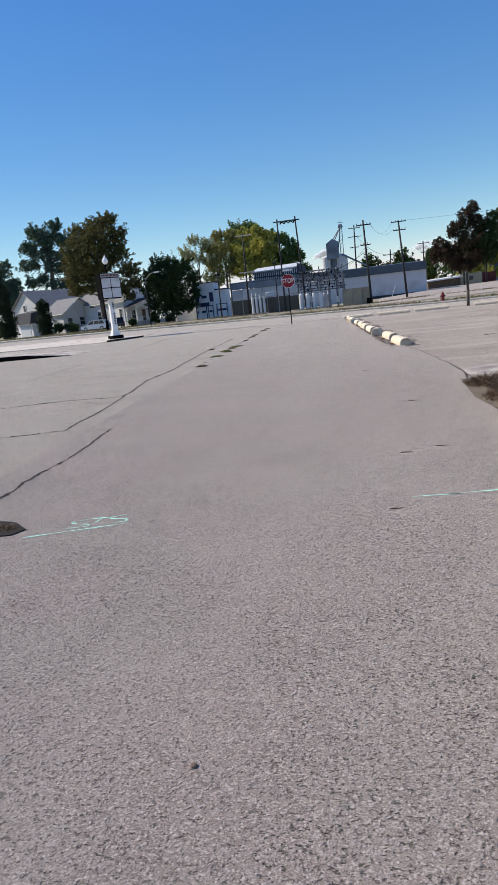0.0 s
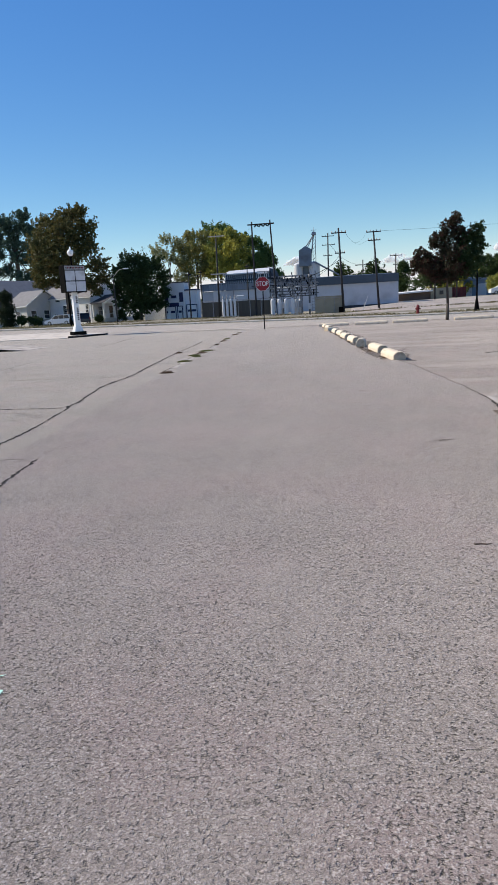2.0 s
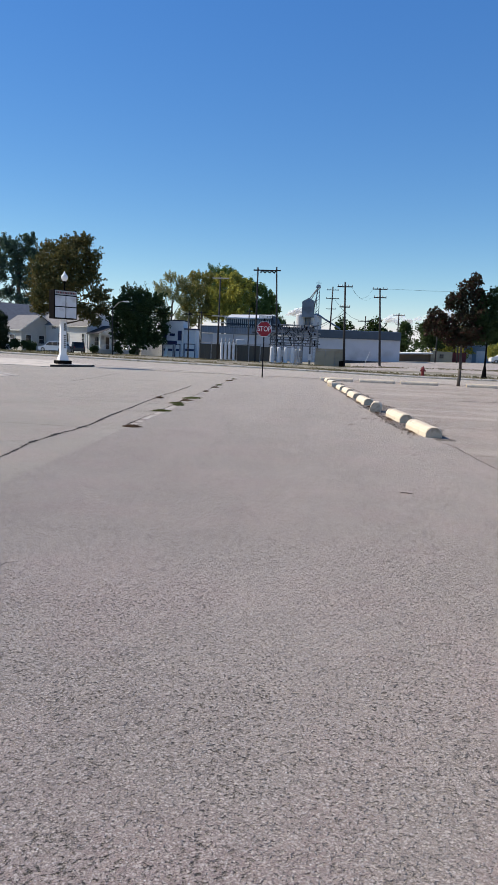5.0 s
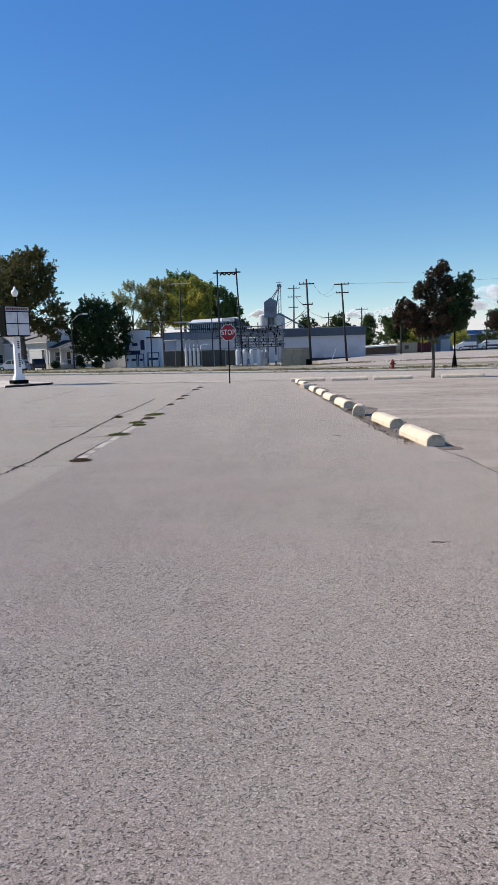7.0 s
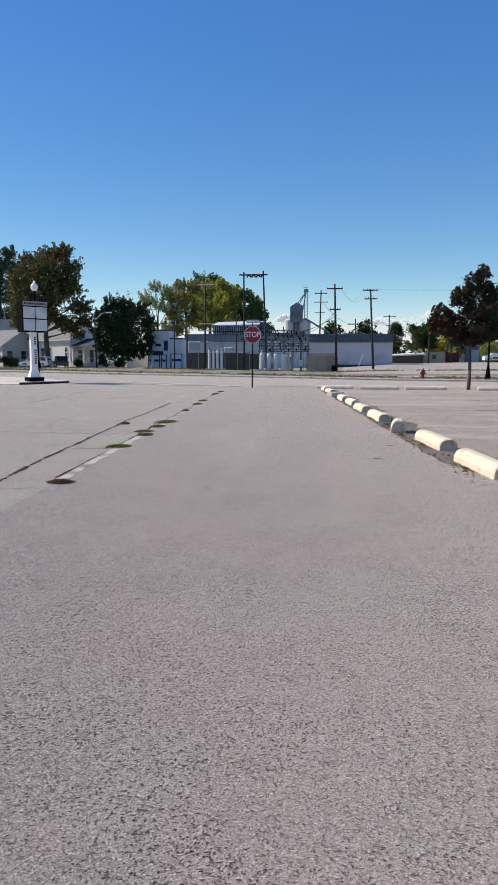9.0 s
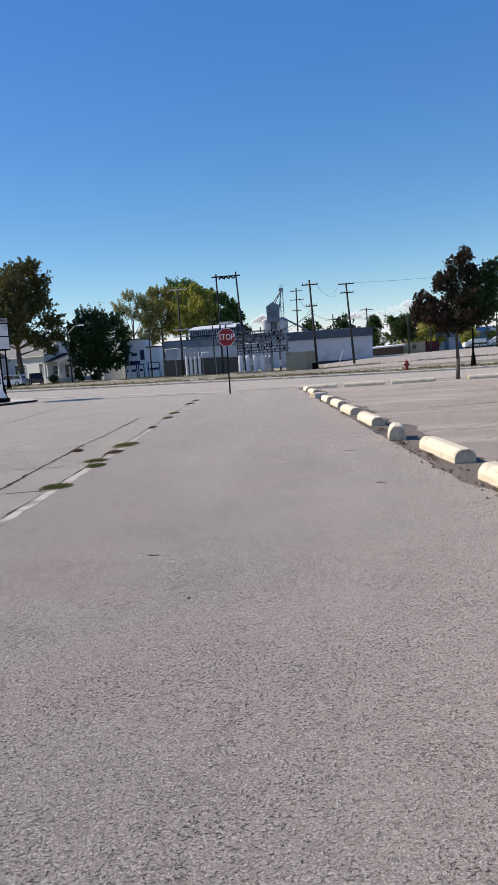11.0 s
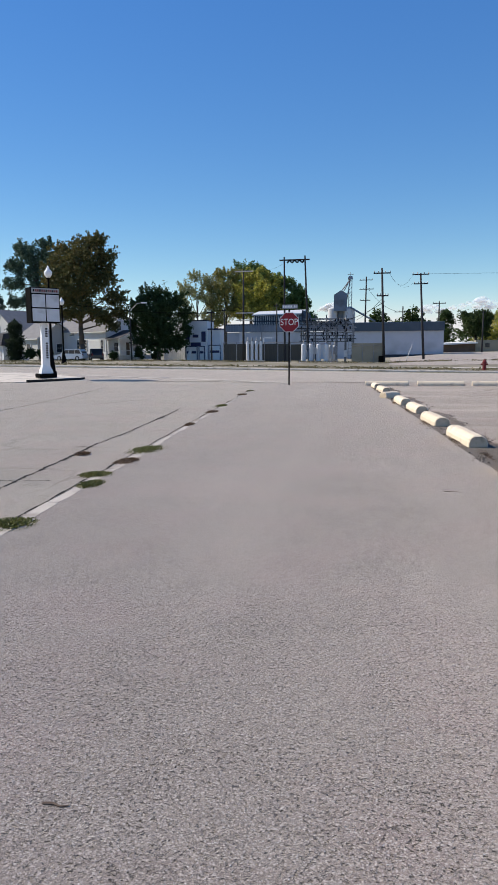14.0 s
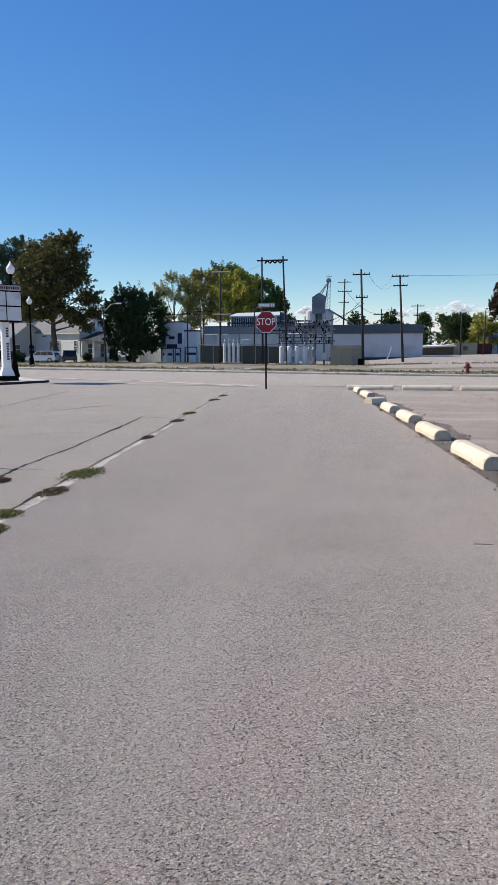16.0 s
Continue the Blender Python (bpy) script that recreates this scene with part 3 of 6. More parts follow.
# ---- trees ----
def tree(name, x, y, height, blobs, leaf, leaf_m, count, trunk_r, label, fork=0.35, z=None, seed=1, ragged=0.25, trunk_mat=None, shoot=0.6, upward=0.5):
    """Trunk with limbs, and a crown of many small leaf plates held in uneven clumps. blobs: (x, y, z, rx, ry, rz) in metres from the base."""
    rnd = np.random.default_rng(seed)
    root = thing(name, x, y, G(x, y) if z is None else z, label, "tree")
    geo = Geo()
    th = height * fork
    geo.tube((0, 0, -0.2), (0.03 * height * 0.2, 0, th * 0.5), trunk_r * 1.25, trunk_r, 9)
    geo.tube((0.006 * height, 0, th * 0.5), (0, 0.0, th), trunk_r, trunk_r * 0.8, 9)
    geo.tube((0, 0, th), (0.01 * height, 0, height * 0.62), trunk_r * 0.8, trunk_r * 0.3, 8)
    geo.tube((0.01 * height, 0, height * 0.62), (0.0, 0, height * 0.85), trunk_r * 0.3, trunk_r * 0.08, 6)
    for bx, by, bz, rx, ry, rz in blobs:
        root_z = min(th + max(0.0, bz - th) * rnd.uniform(0.25, 0.6), height * 0.6) if bz > th * 1.15 else th * 0.92
        mid = (bx * 0.5, by * 0.5, root_z + (bz - root_z) * 0.6)
        geo.tube((0, 0, root_z), mid, trunk_r * 0.34, trunk_r * 0.2, 6)
        geo.tube(mid, (bx, by, bz + rz * 0.3), trunk_r * 0.2, trunk_r * 0.06, 6)
        for k in range(4):
            d = rnd.normal(size=3)
            d /= np.linalg.norm(d)
            geo.tube((bx * 0.8, by * 0.8, root_z + (bz - root_z) * 0.85), (bx + d[0] * rx * 0.8, by + d[1] * ry * 0.8, bz + d[2] * rz * 0.8), trunk_r * 0.12, trunk_r * 0.03, 5)
    part("trunk", geo, trunk_mat or M_BARK, root, smooth=True)
    vol = np.array([b[3] * b[4] + b[3] * b[5] for b in blobs])
    share = (count * vol / vol.sum()).astype(int)
    pts = []
    heart = np.array([np.mean([q[0] for q in blobs]), np.mean([q[1] for q in blobs]), np.mean([q[2] for q in blobs]) - 0.15 * height])
    for (bx, by, bz, rx, ry, rz), n in zip(blobs, share):
        nc = max(10, n // 34)
        d = rnd.normal(size=(nc, 3))
        d /= np.linalg.norm(d, axis=1)[:, None]
        r = rnd.uniform(0.35, 1.0, nc) ** 0.6 * (1 + ragged * rnd.normal(size=nc) * 0.4)
        cl = d * r[:, None] * np.array([rx, ry, rz]) * 0.85 + np.array([bx, by, bz])
        # leafy shoots that point out of the crown and thin towards their tips
        out = cl - heart
        out /= np.linalg.norm(out, axis=1)[:, None] + 1e-6
        out = out + np.array([0, 0, upward]) + rnd.normal(size=(nc, 3)) * 0.35
        out /= np.linalg.norm(out, axis=1)[:, None]
        size = (rx + ry + rz) / 3
        reach = size * shoot * rnd.uniform(0.3, 1.25, nc)
        pick = rnd.integers(0, nc, n)
        along = rnd.uniform(-0.35, 1.0, n) ** 1.0
        wide = np.maximum(0.17 * size, leaf_m * 0.8) * (1.0 - 0.72 * np.clip(along, 0, 1))
        pts.append(cl[pick] + out[pick] * (along * reach[pick])[:, None] + rnd.normal(size=(n, 3)) * wide[:, None])
    p = np.concatenate(pts)
    n = len(p)
    s = leaf_m * rnd.uniform(0.6, 1.35, n)
    a = rnd.normal(size=(n, 3))
    a /= np.linalg.norm(a, axis=1)[:, None]
    b = np.cross(a, rnd.normal(size=(n, 3)))
    b /= np.linalg.norm(b, axis=1)[:, None]
    c = np.cross(a, b) * 0.25
    a, b, c = a * s[:, None] * 0.5, b * s[:, None] * 0.36, c * s[:, None]
    verts = np.stack([p - a, p + b + c, p + a, p - b + c], 1).reshape(-1, 3)
    me = bpy.data.meshes.new("crown")
    me.from_pydata(verts.tolist(), [], np.arange(4 * n).reshape(-1, 4).tolist())
    me.materials.append(leaf)
    crown = new("crown", me)
    crown.parent = root
    return root


def blobs_round(w, h0, h1, n, seed, depth=None):
    """n overlapping clumps that fill a crown w wide, from h0 to h1."""
    rnd = random.Random(seed)
    out = [(0, 0, (h0 + h1) / 2, w * 0.30, (depth or w) * 0.30, (h1 - h0) * 0.36)]
    for i in range(n):
        t = i / n * 6.283 * 2.4 + rnd.uniform(-0.4, 0.4)
        k = rnd.uniform(0.0, 1.0)
        zz = h0 + (h1 - h0) * (0.14 + 0.74 * k)
        rr = w * 0.5 * math.sqrt(max(0.05, 1 - (2 * k - 0.85) ** 2)) * rnd.uniform(0.5, 0.8)
        q = w * rnd.uniform(0.13, 0.22)
        out.append((rr * math.cos(t), rr * math.sin(t) * (depth or w) / w, zz, q, q, q * 0.85))
    return out


tree("maple_tree", -39.7, 103, 18.4, [(0, 0, 11, 4.2, 4, 4.5), (3.0, 0, 16.6, 1.7, 1.6, 1.4), (0.6, 0, 15.8, 2.2, 2, 1.6), (-2.6, 0, 14.9, 1.9, 1.8, 1.4), (4.3, 0, 14.2, 1.7, 1.6, 1.4), (-4.0, 0, 12.6, 1.7, 1.8, 1.5), (4.2, 0, 11.4, 1.9, 1.8, 1.6),
     (-4.4, 0, 10.2, 1.6, 1.8, 1.5), (5.2, 0, 8.8, 1.8, 1.8, 1.4), (-4.3, 0, 8.0, 1.6, 1.8, 1.3), (5.6, 0, 6.7, 1.5, 1.6, 1.1), (-3.3, 0, 6.5, 1.7, 1.8, 1.1), (3.2, -1, 6.6, 1.9, 1.8, 1.3), (0.8, -2, 7.2, 2.3, 1.8, 1.4), (0.8, -3.4, 10.4, 2.6, 1.5, 2.2),
     (1.5, -2.5, 13.6, 2.4, 1.6, 1.8), (-2.2, -2.8, 12.0, 2.0, 1.5, 1.8), (-1.8, -3.0, 8.6, 2.2, 1.5, 1.6), (4.6, 0, 5.3, 1.2, 1.2, 0.9)], F_MAPLE, 0.36, 24000, 0.42, "large maple with brown-green autumn leaves before a white house", 0.26, seed=3, shoot=0.75)
tree("maple_tree", -28.2, 104, 10.8, [(0, 0, 5.4, 3.0, 3, 3.4), (-1.8, 0, 9.2, 1.3, 1.3, 1.3), (0.4, 0, 9.0, 1.5, 1.4, 1.2), (2.6, 0, 8.2, 1.4, 1.4, 1.2), (-3.4, 0, 7.2, 1.2, 1.3, 1.3), (3.9, 0, 6.4, 1.1, 1.3, 1.3), (-3.8, 0, 5.2, 1.0, 1.2, 1.2), (3.9, 0, 4.4, 1.0, 1.2, 1.3), (-2.8, 0, 3.2, 1.4, 1.3, 1.3),
     (2.6, 0, 2.6, 1.5, 1.4, 1.3), (0.4, -1.5, 2.2, 1.9, 1.2, 1.2), (0, -2.4, 5.6, 2.2, 1.2, 2.0), (1.8, -2.0, 7.0, 1.5, 1.2, 1.4), (-1.8, -2.0, 7.2, 1.5, 1.2, 1.4), (1.4, -2.0, 4.0, 1.8, 1.2, 1.6)], F_DARK, 0.27, 26000, 0.26, "broad dark green tree beside a white porch", 0.22, seed=5, shoot=0.8)
tree("pine_tree", -64.5, 136, 22.5, [(0, 0, 19.6, 4, 3, 1.8), (-2.5, 0, 21.4, 2.75, 2, 1.35), (2, 0, 22.2, 2.25, 2, 1.2), (-4.6, 0, 18.2, 2.88, 2, 1.2), (4.2, 0, 18.6, 2.75, 2, 1.35), (-1.5, 0, 16.6, 3.75, 2, 1.35), (3.4, 0, 15.8, 3.25, 2, 1.2), (-5, 0, 14.6, 3, 2, 1.2), (1, 0, 13.6, 3.5, 2, 1.2), (4.6, 0, 12.6, 2.75, 2, 1.2), (-3.6, 0, 11.4, 3.5, 2, 1.2),
     (2, 0, 10.2, 3.75, 2, 1.2), (-5, 0, 8.4, 3, 2, 1.2), (4.4, 0, 8, 3.25, 2, 1.2), (0, 0, 6.6, 5.25, 2, 1.8)], F_PINE, 0.42, 21000, 0.45, "tall blue-green pine with layered open branches behind the houses", 0.7, seed=7, shoot=0.5, upward=0.1)
tree("pine_tree", -76, 136, 18, blobs_round(9, 4, 17, 10, 8), F_PINE, 0.5, 6000, 0.4, "blue-green pine rising behind a grey roof", 0.5, seed=8, upward=0.1)
tree("yellow_tree", -39.0, 163, 19, [(-2.6, 0, 15.0, 2.0, 2, 1.6), (-0.6, 0, 18.0, 1.6, 1.6, 1.2), (1.8, 0, 16.4, 2.0, 2, 1.6), (-3.2, 0, 12.0, 1.6, 2, 1.3), (0.4, 0, 13.8, 2.0, 2, 1.4), (3.0, 0, 12.6, 1.8, 2, 1.6), (-1.6, 0, 9.4, 1.8, 2, 1.2), (2.2, 0, 9.0, 1.8, 2, 1.4)], F_PALE, 0.36, 6500, 0.34, "thin tree with pale yellow-green leaves and bare twigs", 0.3, seed=12, shoot=0.9)
tree("yellow_tree", -32.6, 165, 20, [(0, 0, 12, 2.8, 3, 4), (-1.0, 0, 18.4, 2.0, 2, 1.6), (1.8, 0, 18.0, 2.0, 2, 1.6), (-3.0, 0, 15.6, 1.8, 2, 1.6), (3.2, 0, 14.6, 1.8, 2, 1.8), (-3.2, 0, 11.6, 1.7, 2, 1.7), (0, -2, 15.4, 2.2, 2, 1.8), (2.6, -1, 10.6, 2.2, 2, 2.0), (-1.8, -1, 8.2, 2.2, 2, 1.6)], F_OLIVE, 0.4, 13000, 0.4, "olive and yellow-brown tree behind the shop", 0.25, seed=23, shoot=0.75)
tree("green_tree", -29.2, 178, 26, blobs_round(12, 9, 24.4, 20, 13), F_LEAFGREEN, 0.45, 14000, 0.5, "tall green tree rising behind yellow ones", 0.3, seed=13, shoot=0.6)
tree("yellow_tree", -24.6, 164, 19.5, [(0, 0, 12, 3.6, 3, 4), (-2.4, 0, 17.6, 2.0, 2, 1.7), (0.6, 0, 17.8, 2.2, 2, 1.6), (3.2, 0, 16.4, 2.0, 2, 1.7), (-4.2, 0, 14.8, 1.8, 2, 1.6), (4.4, 0, 13.6, 1.7, 2, 1.7), (-3.0, -2, 13.0, 2.2, 2, 1.9), (1.6, -2.6, 14.4, 2.4, 2, 2.0), (3.0, -2, 10.6, 2.3, 2, 2.0), (-1.0, -2.6, 10.2, 2.5, 2, 2.0), (-4.0, 0, 9.6, 2.0, 2, 1.9)], F_YELLOW, 0.42, 17000, 0.5, "tall tree turning yellow behind the warehouse", 0.28, seed=11, shoot=0.6)
tree("green_tree", -17.6, 167, 18.5, [(0, 0, 9, 3.4, 3, 4), (-2.6, 0, 16.6, 1.8, 2, 1.5), (-0.2, 0, 15.8, 1.9, 2, 1.5), (1.8, 0, 13.8, 1.8, 2, 1.6), (3.2, 0, 11.4, 1.7, 2, 1.6), (4.2, 0, 8.8, 1.6, 2, 1.5), (-2.8, -1, 13.2, 2.0, 2, 1.8), (0.4, -2, 11.6, 2.2, 2, 1.9), (2.4, -1, 7.4, 2.2, 2, 1.8), (-2.0, -2, 8.4, 2.4, 2, 2.0)], F_LEAFGREEN, 0.42, 16000, 0.4, "green tree behind the substation poles", 0.3, seed=14, shoot=0.65)
tree("green_tree", 2.5, 215, 11.5, blobs_round(13, 2, 11, 12, 15), F_GREEN, 0.6, 4500, 0.4, "low green tree behind the blue-roofed warehouse", 0.3, seed=15)
tree("green_tree", 11.0, 200, 13, blobs_round(11, 2, 12.2, 12, 16), F_GREEN, 0.6, 4500, 0.4, "low green tree behind the blue-roofed warehouse", 0.3, seed=16)
tree("green_tree", 16.0, 160, 9.0, blobs_round(6, 1, 8.6, 10, 17), F_GREEN, 0.45, 4500, 0.3, "small dark green tree beyond the warehouse", 0.3, seed=17)
tree("green_tree", 21.9, 154, 9.2, blobs_round(7.8, 1.6, 8.9, 16, 18), F_GREEN, 0.36, 9000, 0.3, "round green tree beyond the open lot", 0.3, seed=18)
tree("green_tree", 28.5, 165, 8.5, blobs_round(11, 0.5, 8, 12, 19), F_YELLOW, 0.5, 5000, 0.3, "yellow-green tree behind a blue shed", 0.25, seed=19)
tree("green_tree", 36.5, 170, 11.4, blobs_round(9, 1.5, 10.8, 14, 20), F_GREEN, 0.45, 7000, 0.3, "green tree behind parked vans", 0.3, seed=20)
tree("bush", 34.4, 150, 4.6, blobs_round(4.8, 0.2, 4.3, 8, 21), F_YELLOW, 0.35, 3500, 0.15, "large yellow-green bush beside the sheds", 0.2, seed=21)
tree("green_tree", 48.0, 160, 9.5, blobs_round(14, 0.5, 9, 14, 22), F_GREEN, 0.5, 7000, 0.3, "spreading green tree beyond parked trucks", 0.25, seed=22)

red_blobs = [(0.42, 0, 5.15, 0.28, 0.28, 0.5), (0.05, 0, 4.75, 0.45, 0.42, 0.6), (-0.5, 0, 4.1, 0.5, 0.5, 0.5), (-1.25, 0, 3.4, 0.56, 0.5, 0.46), (-1.5, 0, 2.95, 0.44, 0.4, 0.4), (-0.8, 0, 2.85, 0.78, 0.7, 0.56), (0.2, 0, 3.6, 0.75, 0.7, 0.7),
             (0.3, 0, 2.65, 0.85, 0.8, 0.42), (-0.2, 0, 2.3, 0.65, 0.6, 0.3), (0.62, 0, 4.4, 0.42, 0.42, 0.5)]
green_blobs = [(1.5, 0, 4.55, 0.36, 0.34, 0.5), (1.5, 0, 3.8, 0.5, 0.45, 0.55), (1.3, 0, 3.1, 0.62, 0.55, 0.5), (1.05, 0, 2.6, 0.6, 0.55, 0.4), (0.95, 0, 4.0, 0.5, 0.45, 0.55), (0.8, -0.2, 3.3, 0.5, 0.45, 0.5)]


def lot_tree(x, y, label, seed, s=1.0, name="maple_tree"):
    t = tree(name, x, y, 5.4 * s, [tuple(v * s for v in b) for b in red_blobs], F_RED, 0.115 * s, 15000, 0.075 * s, label, 0.33, seed=seed, ragged=0.25, shoot=0.55)
    other = tree("maple_tree", x, y, 5.0 * s, [tuple(v * s for v in b) for b in green_blobs], F_DARK, 0.115 * s, 7500, 0.045 * s, "", 0.36, seed=seed + 50, ragged=0.25, shoot=0.55)
    for ob in list(other.children):
        if ob.name.startswith("crown"):
            ob.parent = t
            tagged(ob, "dark green side of the crown")
        else:
            ob.parent = t
            ob.name = "limb"
    bpy.data.objects.remove(other)
    return t


lot_tree(9.95, 39.0, "young maple with dark red and green leaves beside parking stops", 31)
lot_tree(19.1, 57.6, "young red-green maple on the grass strip", 33, 1.05)
lot_tree(22.6, 57.8, "young red-green maple on the grass strip beside another", 35, 0.95)


# ---- stop sign ----
def stop_sign(x, y):
    root = thing("stop_sign", x, y, 0, "red octagonal stop sign on a dark steel post", "sign")
    g = Geo()
    g.box((0, 0, 1.5), (0.06, 0.045, 3.0))
    g.box((0, -0.026, 1.5), (0.03, 0.01, 3.0))
    part("post", g, M_POST, root)
    R = 0.381 / math.cos(math.pi / 8)

    def octo(r):
        return [(r * math.cos(math.pi / 8 + i * math.pi / 4), 2.47 + r * math.sin(math.pi / 8 + i * math.pi / 4)) for i in range(8)]

    g = Geo().prism(octo(R), -0.036, -0.031)
    board = part("border", g, M_SIGNWHITE, root, "white rim of the sign")
    g = Geo().prism(octo(R * 0.945), -0.0395, -0.0365)
    part("face", g, M_RED, root)
    lettering("STOP", 0.36, 0.001, M_SIGNWHITE, root, Matrix.Translation((0, -0.0415, 2.47)) @ Matrix.Rotation(radians(90), 4, "X") @ Matrix.Diagonal((0.80, 1.0, 1, 1)))
    plate = part("street_name_plate", Geo().box((0.02, 0, 3.08), (0.62, 0.006, 0.155)), M_SIGNGREY, root, "grey street name plate with pale writing")
    g = Geo()
    for k, w in enumerate((0.05, 0.05, 0.05, 0.05, 0.05, 0.05, 0.04, 0.035)):
        part("letter_bar", Geo().box((-0.22 + k * 0.062 + (0.05 if k > 5 else 0), -0.005, 3.08), (w, 0.003, 0.085)), M_SIGNWHITE, plate)
    g = Geo().box((0, 0, 2.98), (0.05, 0.05, 0.06), b=0.01)
    part("bracket", g, M_SIGNGREY, root)
    return root


stop_sign(0.0, 38.0)


# ---- street lamps ----
def lamp_post(x, y, h, label):
    root = thing("street_lamp", x, y, G(x, y) + (0.11 if y < 50 else 0.0), label, "street lamp", "decorative lamps along the street")
    g = Geo().lathe((0, 0, 0), [(0.23, 0), (0.23, 0.12), (0.18, 0.2), (0.16, 0.5), (0.11, 0.8), (0.085, 0.95)], 12)
    part("base", g, M_BLACK, root, smooth=False)
    g = Geo().lathe((0, 0, 0), [(0.075, 0.9), (0.06, 2.5), (0.05, h - 0.75), (0.09, h - 0.72), (0.11, h - 0.66), (0.06, h - 0.64)], 12)
    part("pole", g, M_BLACK, root)
    g = Geo().lathe((0, 0, h - 0.64), [(0.10, 0), (0.19, 0.14), (0.21, 0.3), (0.14, 0.40), (0.10, 0.42), (0.05, 0.54), (0.02, 0.62)], 14)
    part("globe", g, M_OPAL, root, "white acorn-shaped glass globe", smooth=True)
    return root


lamp_post(-13.9, 45.0, 5.75, "black cast lamp post with white acorn globe")
lamp_post(-21.3, 61.0, 5.25, "black cast lamp post with white acorn globe on grass strip")
lamp_post(14.65, 57.0, 5.0, "black cast lamp post beside young trees")


# ---- signboard on a pylon ----
def board_sign(x, y):
    root = thing("pylon_sign", x, y, G(x, y) + 0.11, "white pylon sign with black cabinet and blank panels on island", "sign", turn=48)
    part("base", Geo().box((0, 0, 0.10), (0.86, 0.66, 0.2), b=0.02), M_BLACK, root)
    g = Geo().box((0, 0, 0.31), (0.60, 0.42, 0.22), top=0.85).box((0, 0, 0.50), (0.48, 0.32, 0.16), top=0.8)
    part("plinth", g, M_SIGNWHITE, root)
    g = Geo().box((0, 0, 1.6), (0.36, 0.24, 2.1), top=0.9)
    col = part("column", g, M_SIGNWHITE, root)
    g = Geo()
    for k in range(13):
        if k in (4, 5):
            continue
        part("letter_bar", Geo().box((0.06, -0.115, 2.35 - k * 0.115), (0.11, 0.03, 0.07)), M_BLACK, col)
    cab = part("cabinet", Geo().box((0, 0, 3.47), (1.41, 0.76, 1.66), b=0.02), M_BLACK, root, "black sign cabinet")
    part("title_strip", Geo().box((0, -0.385, 4.14), (1.34, 0.02, 0.24)), M_SIGNGREY, cab)
    g = Geo()
    for k in range(12):
        part("letter_bar", Geo().box((-0.56 + k * 0.102, -0.398, 4.14), (0.065, 0.012, 0.11)), M_HYDRANT if k % 3 else M_BLACK, cab)
    for ix in (-0.34, 0.34):
        for iz in (3.0, 3.66):
            part("panel", Geo().box((ix, -0.385, iz), (0.63, 0.02, 0.60)), M_LIGHTGREY, cab, "blank pale grey panel")
    return root


board_sign(-12.55, 41.8)


# ---- hydrant ----
def hydrant(x, y):
    root = thing("fire_hydrant", x, y, G(x, y), "red fire hydrant on the dry grass strip", "fire hydrant")
    g = Geo().lathe((0, 0, 0), [(0.17, 0), (0.17, 0.05), (0.12, 0.06), (0.115, 0.48), (0.15, 0.49), (0.15, 0.54), (0.125, 0.56), (0.11, 0.63), (0.06, 0.69), (0.035, 0.70), (0.035, 0.76), (0.0, 0.77)], 14)
    part("barrel", g, M_HYDRANT, root)
    for s in (-1, 1):
        g = Geo().tube((s * 0.1, 0, 0.40), (s * 0.2, 0, 0.40), 0.06, 0.06, 10).tube((s * 0.2, 0, 0.40), (s * 0.23, 0, 0.40), 0.035, 0.03, 6)
        part("side_outlet", g, M_HYDRANT, root)
    part("front_outlet", Geo().tube((0, -0.1, 0.37), (0, -0.2, 0.37), 0.08, 0.08, 10).tube((0, -0.2, 0.37), (0, -0.23, 0.37), 0.04, 0.04, 6), M_HYDRANT, root)


hydrant(10.08, 57.0)


# ---- parking stops ----
def bumper_mesh(length, w=0.30, h=0.17, seed=0):
    rnd = random.Random(seed)
    g = Geo()
    prof = [(-w / 2, 0), (-w / 2, h * 0.42), (-w * 0.44, h * 0.68), (-w * 0.32, h * 0.9), (-w * 0.18, h), (w * 0.18, h), (w * 0.32, h * 0.9), (w * 0.44, h * 0.68), (w / 2, h * 0.42), (w / 2, 0)]
    n = len(prof)
    cuts = [-0.5, -0.485, -0.3, -0.1, 0.12, 0.3, 0.485, 0.5]
    verts, faces = [], []
    for k, c in enumerate(cuts):
        shrink = 0.93 if k in (0, len(cuts) - 1) else 1.0
        for a, b in prof:
            verts.append((c * length, a * shrink + rnd.uniform(-0.003, 0.003), b * shrink + rnd.uniform(-0.003, 0.003) * (b > 0)))
    for k in range(len(cuts) - 1):
        faces += [(k * n + i, k * n + (i + 1) % n, (k + 1) * n + (i + 1) % n, (k + 1) * n + i) for i in range(n)]
    faces += [tuple(range(n))[::-1], tuple((len(cuts) - 1) * n + i for i in range(n))]
    return g.add(verts, faces)


def bumper(x, y, turn, length, label, group, seed, w=0.30, h=0.17, tilt=0.0):
    ob = piece("parking_stop", bumper_mesh(length, w, h, seed), [M_BUMPER, M_STOPEND], label, "parking stop", group, at=pose(x, y, G(x, y) + 0.006, tilt, 0, turn))
    # both end faces take a browner, slightly darker colour than the sides
    for poly in ob.data.polygons:
        if poly.index >= len(ob.data.polygons) - 2:
            poly.material_index = 1
    return ob


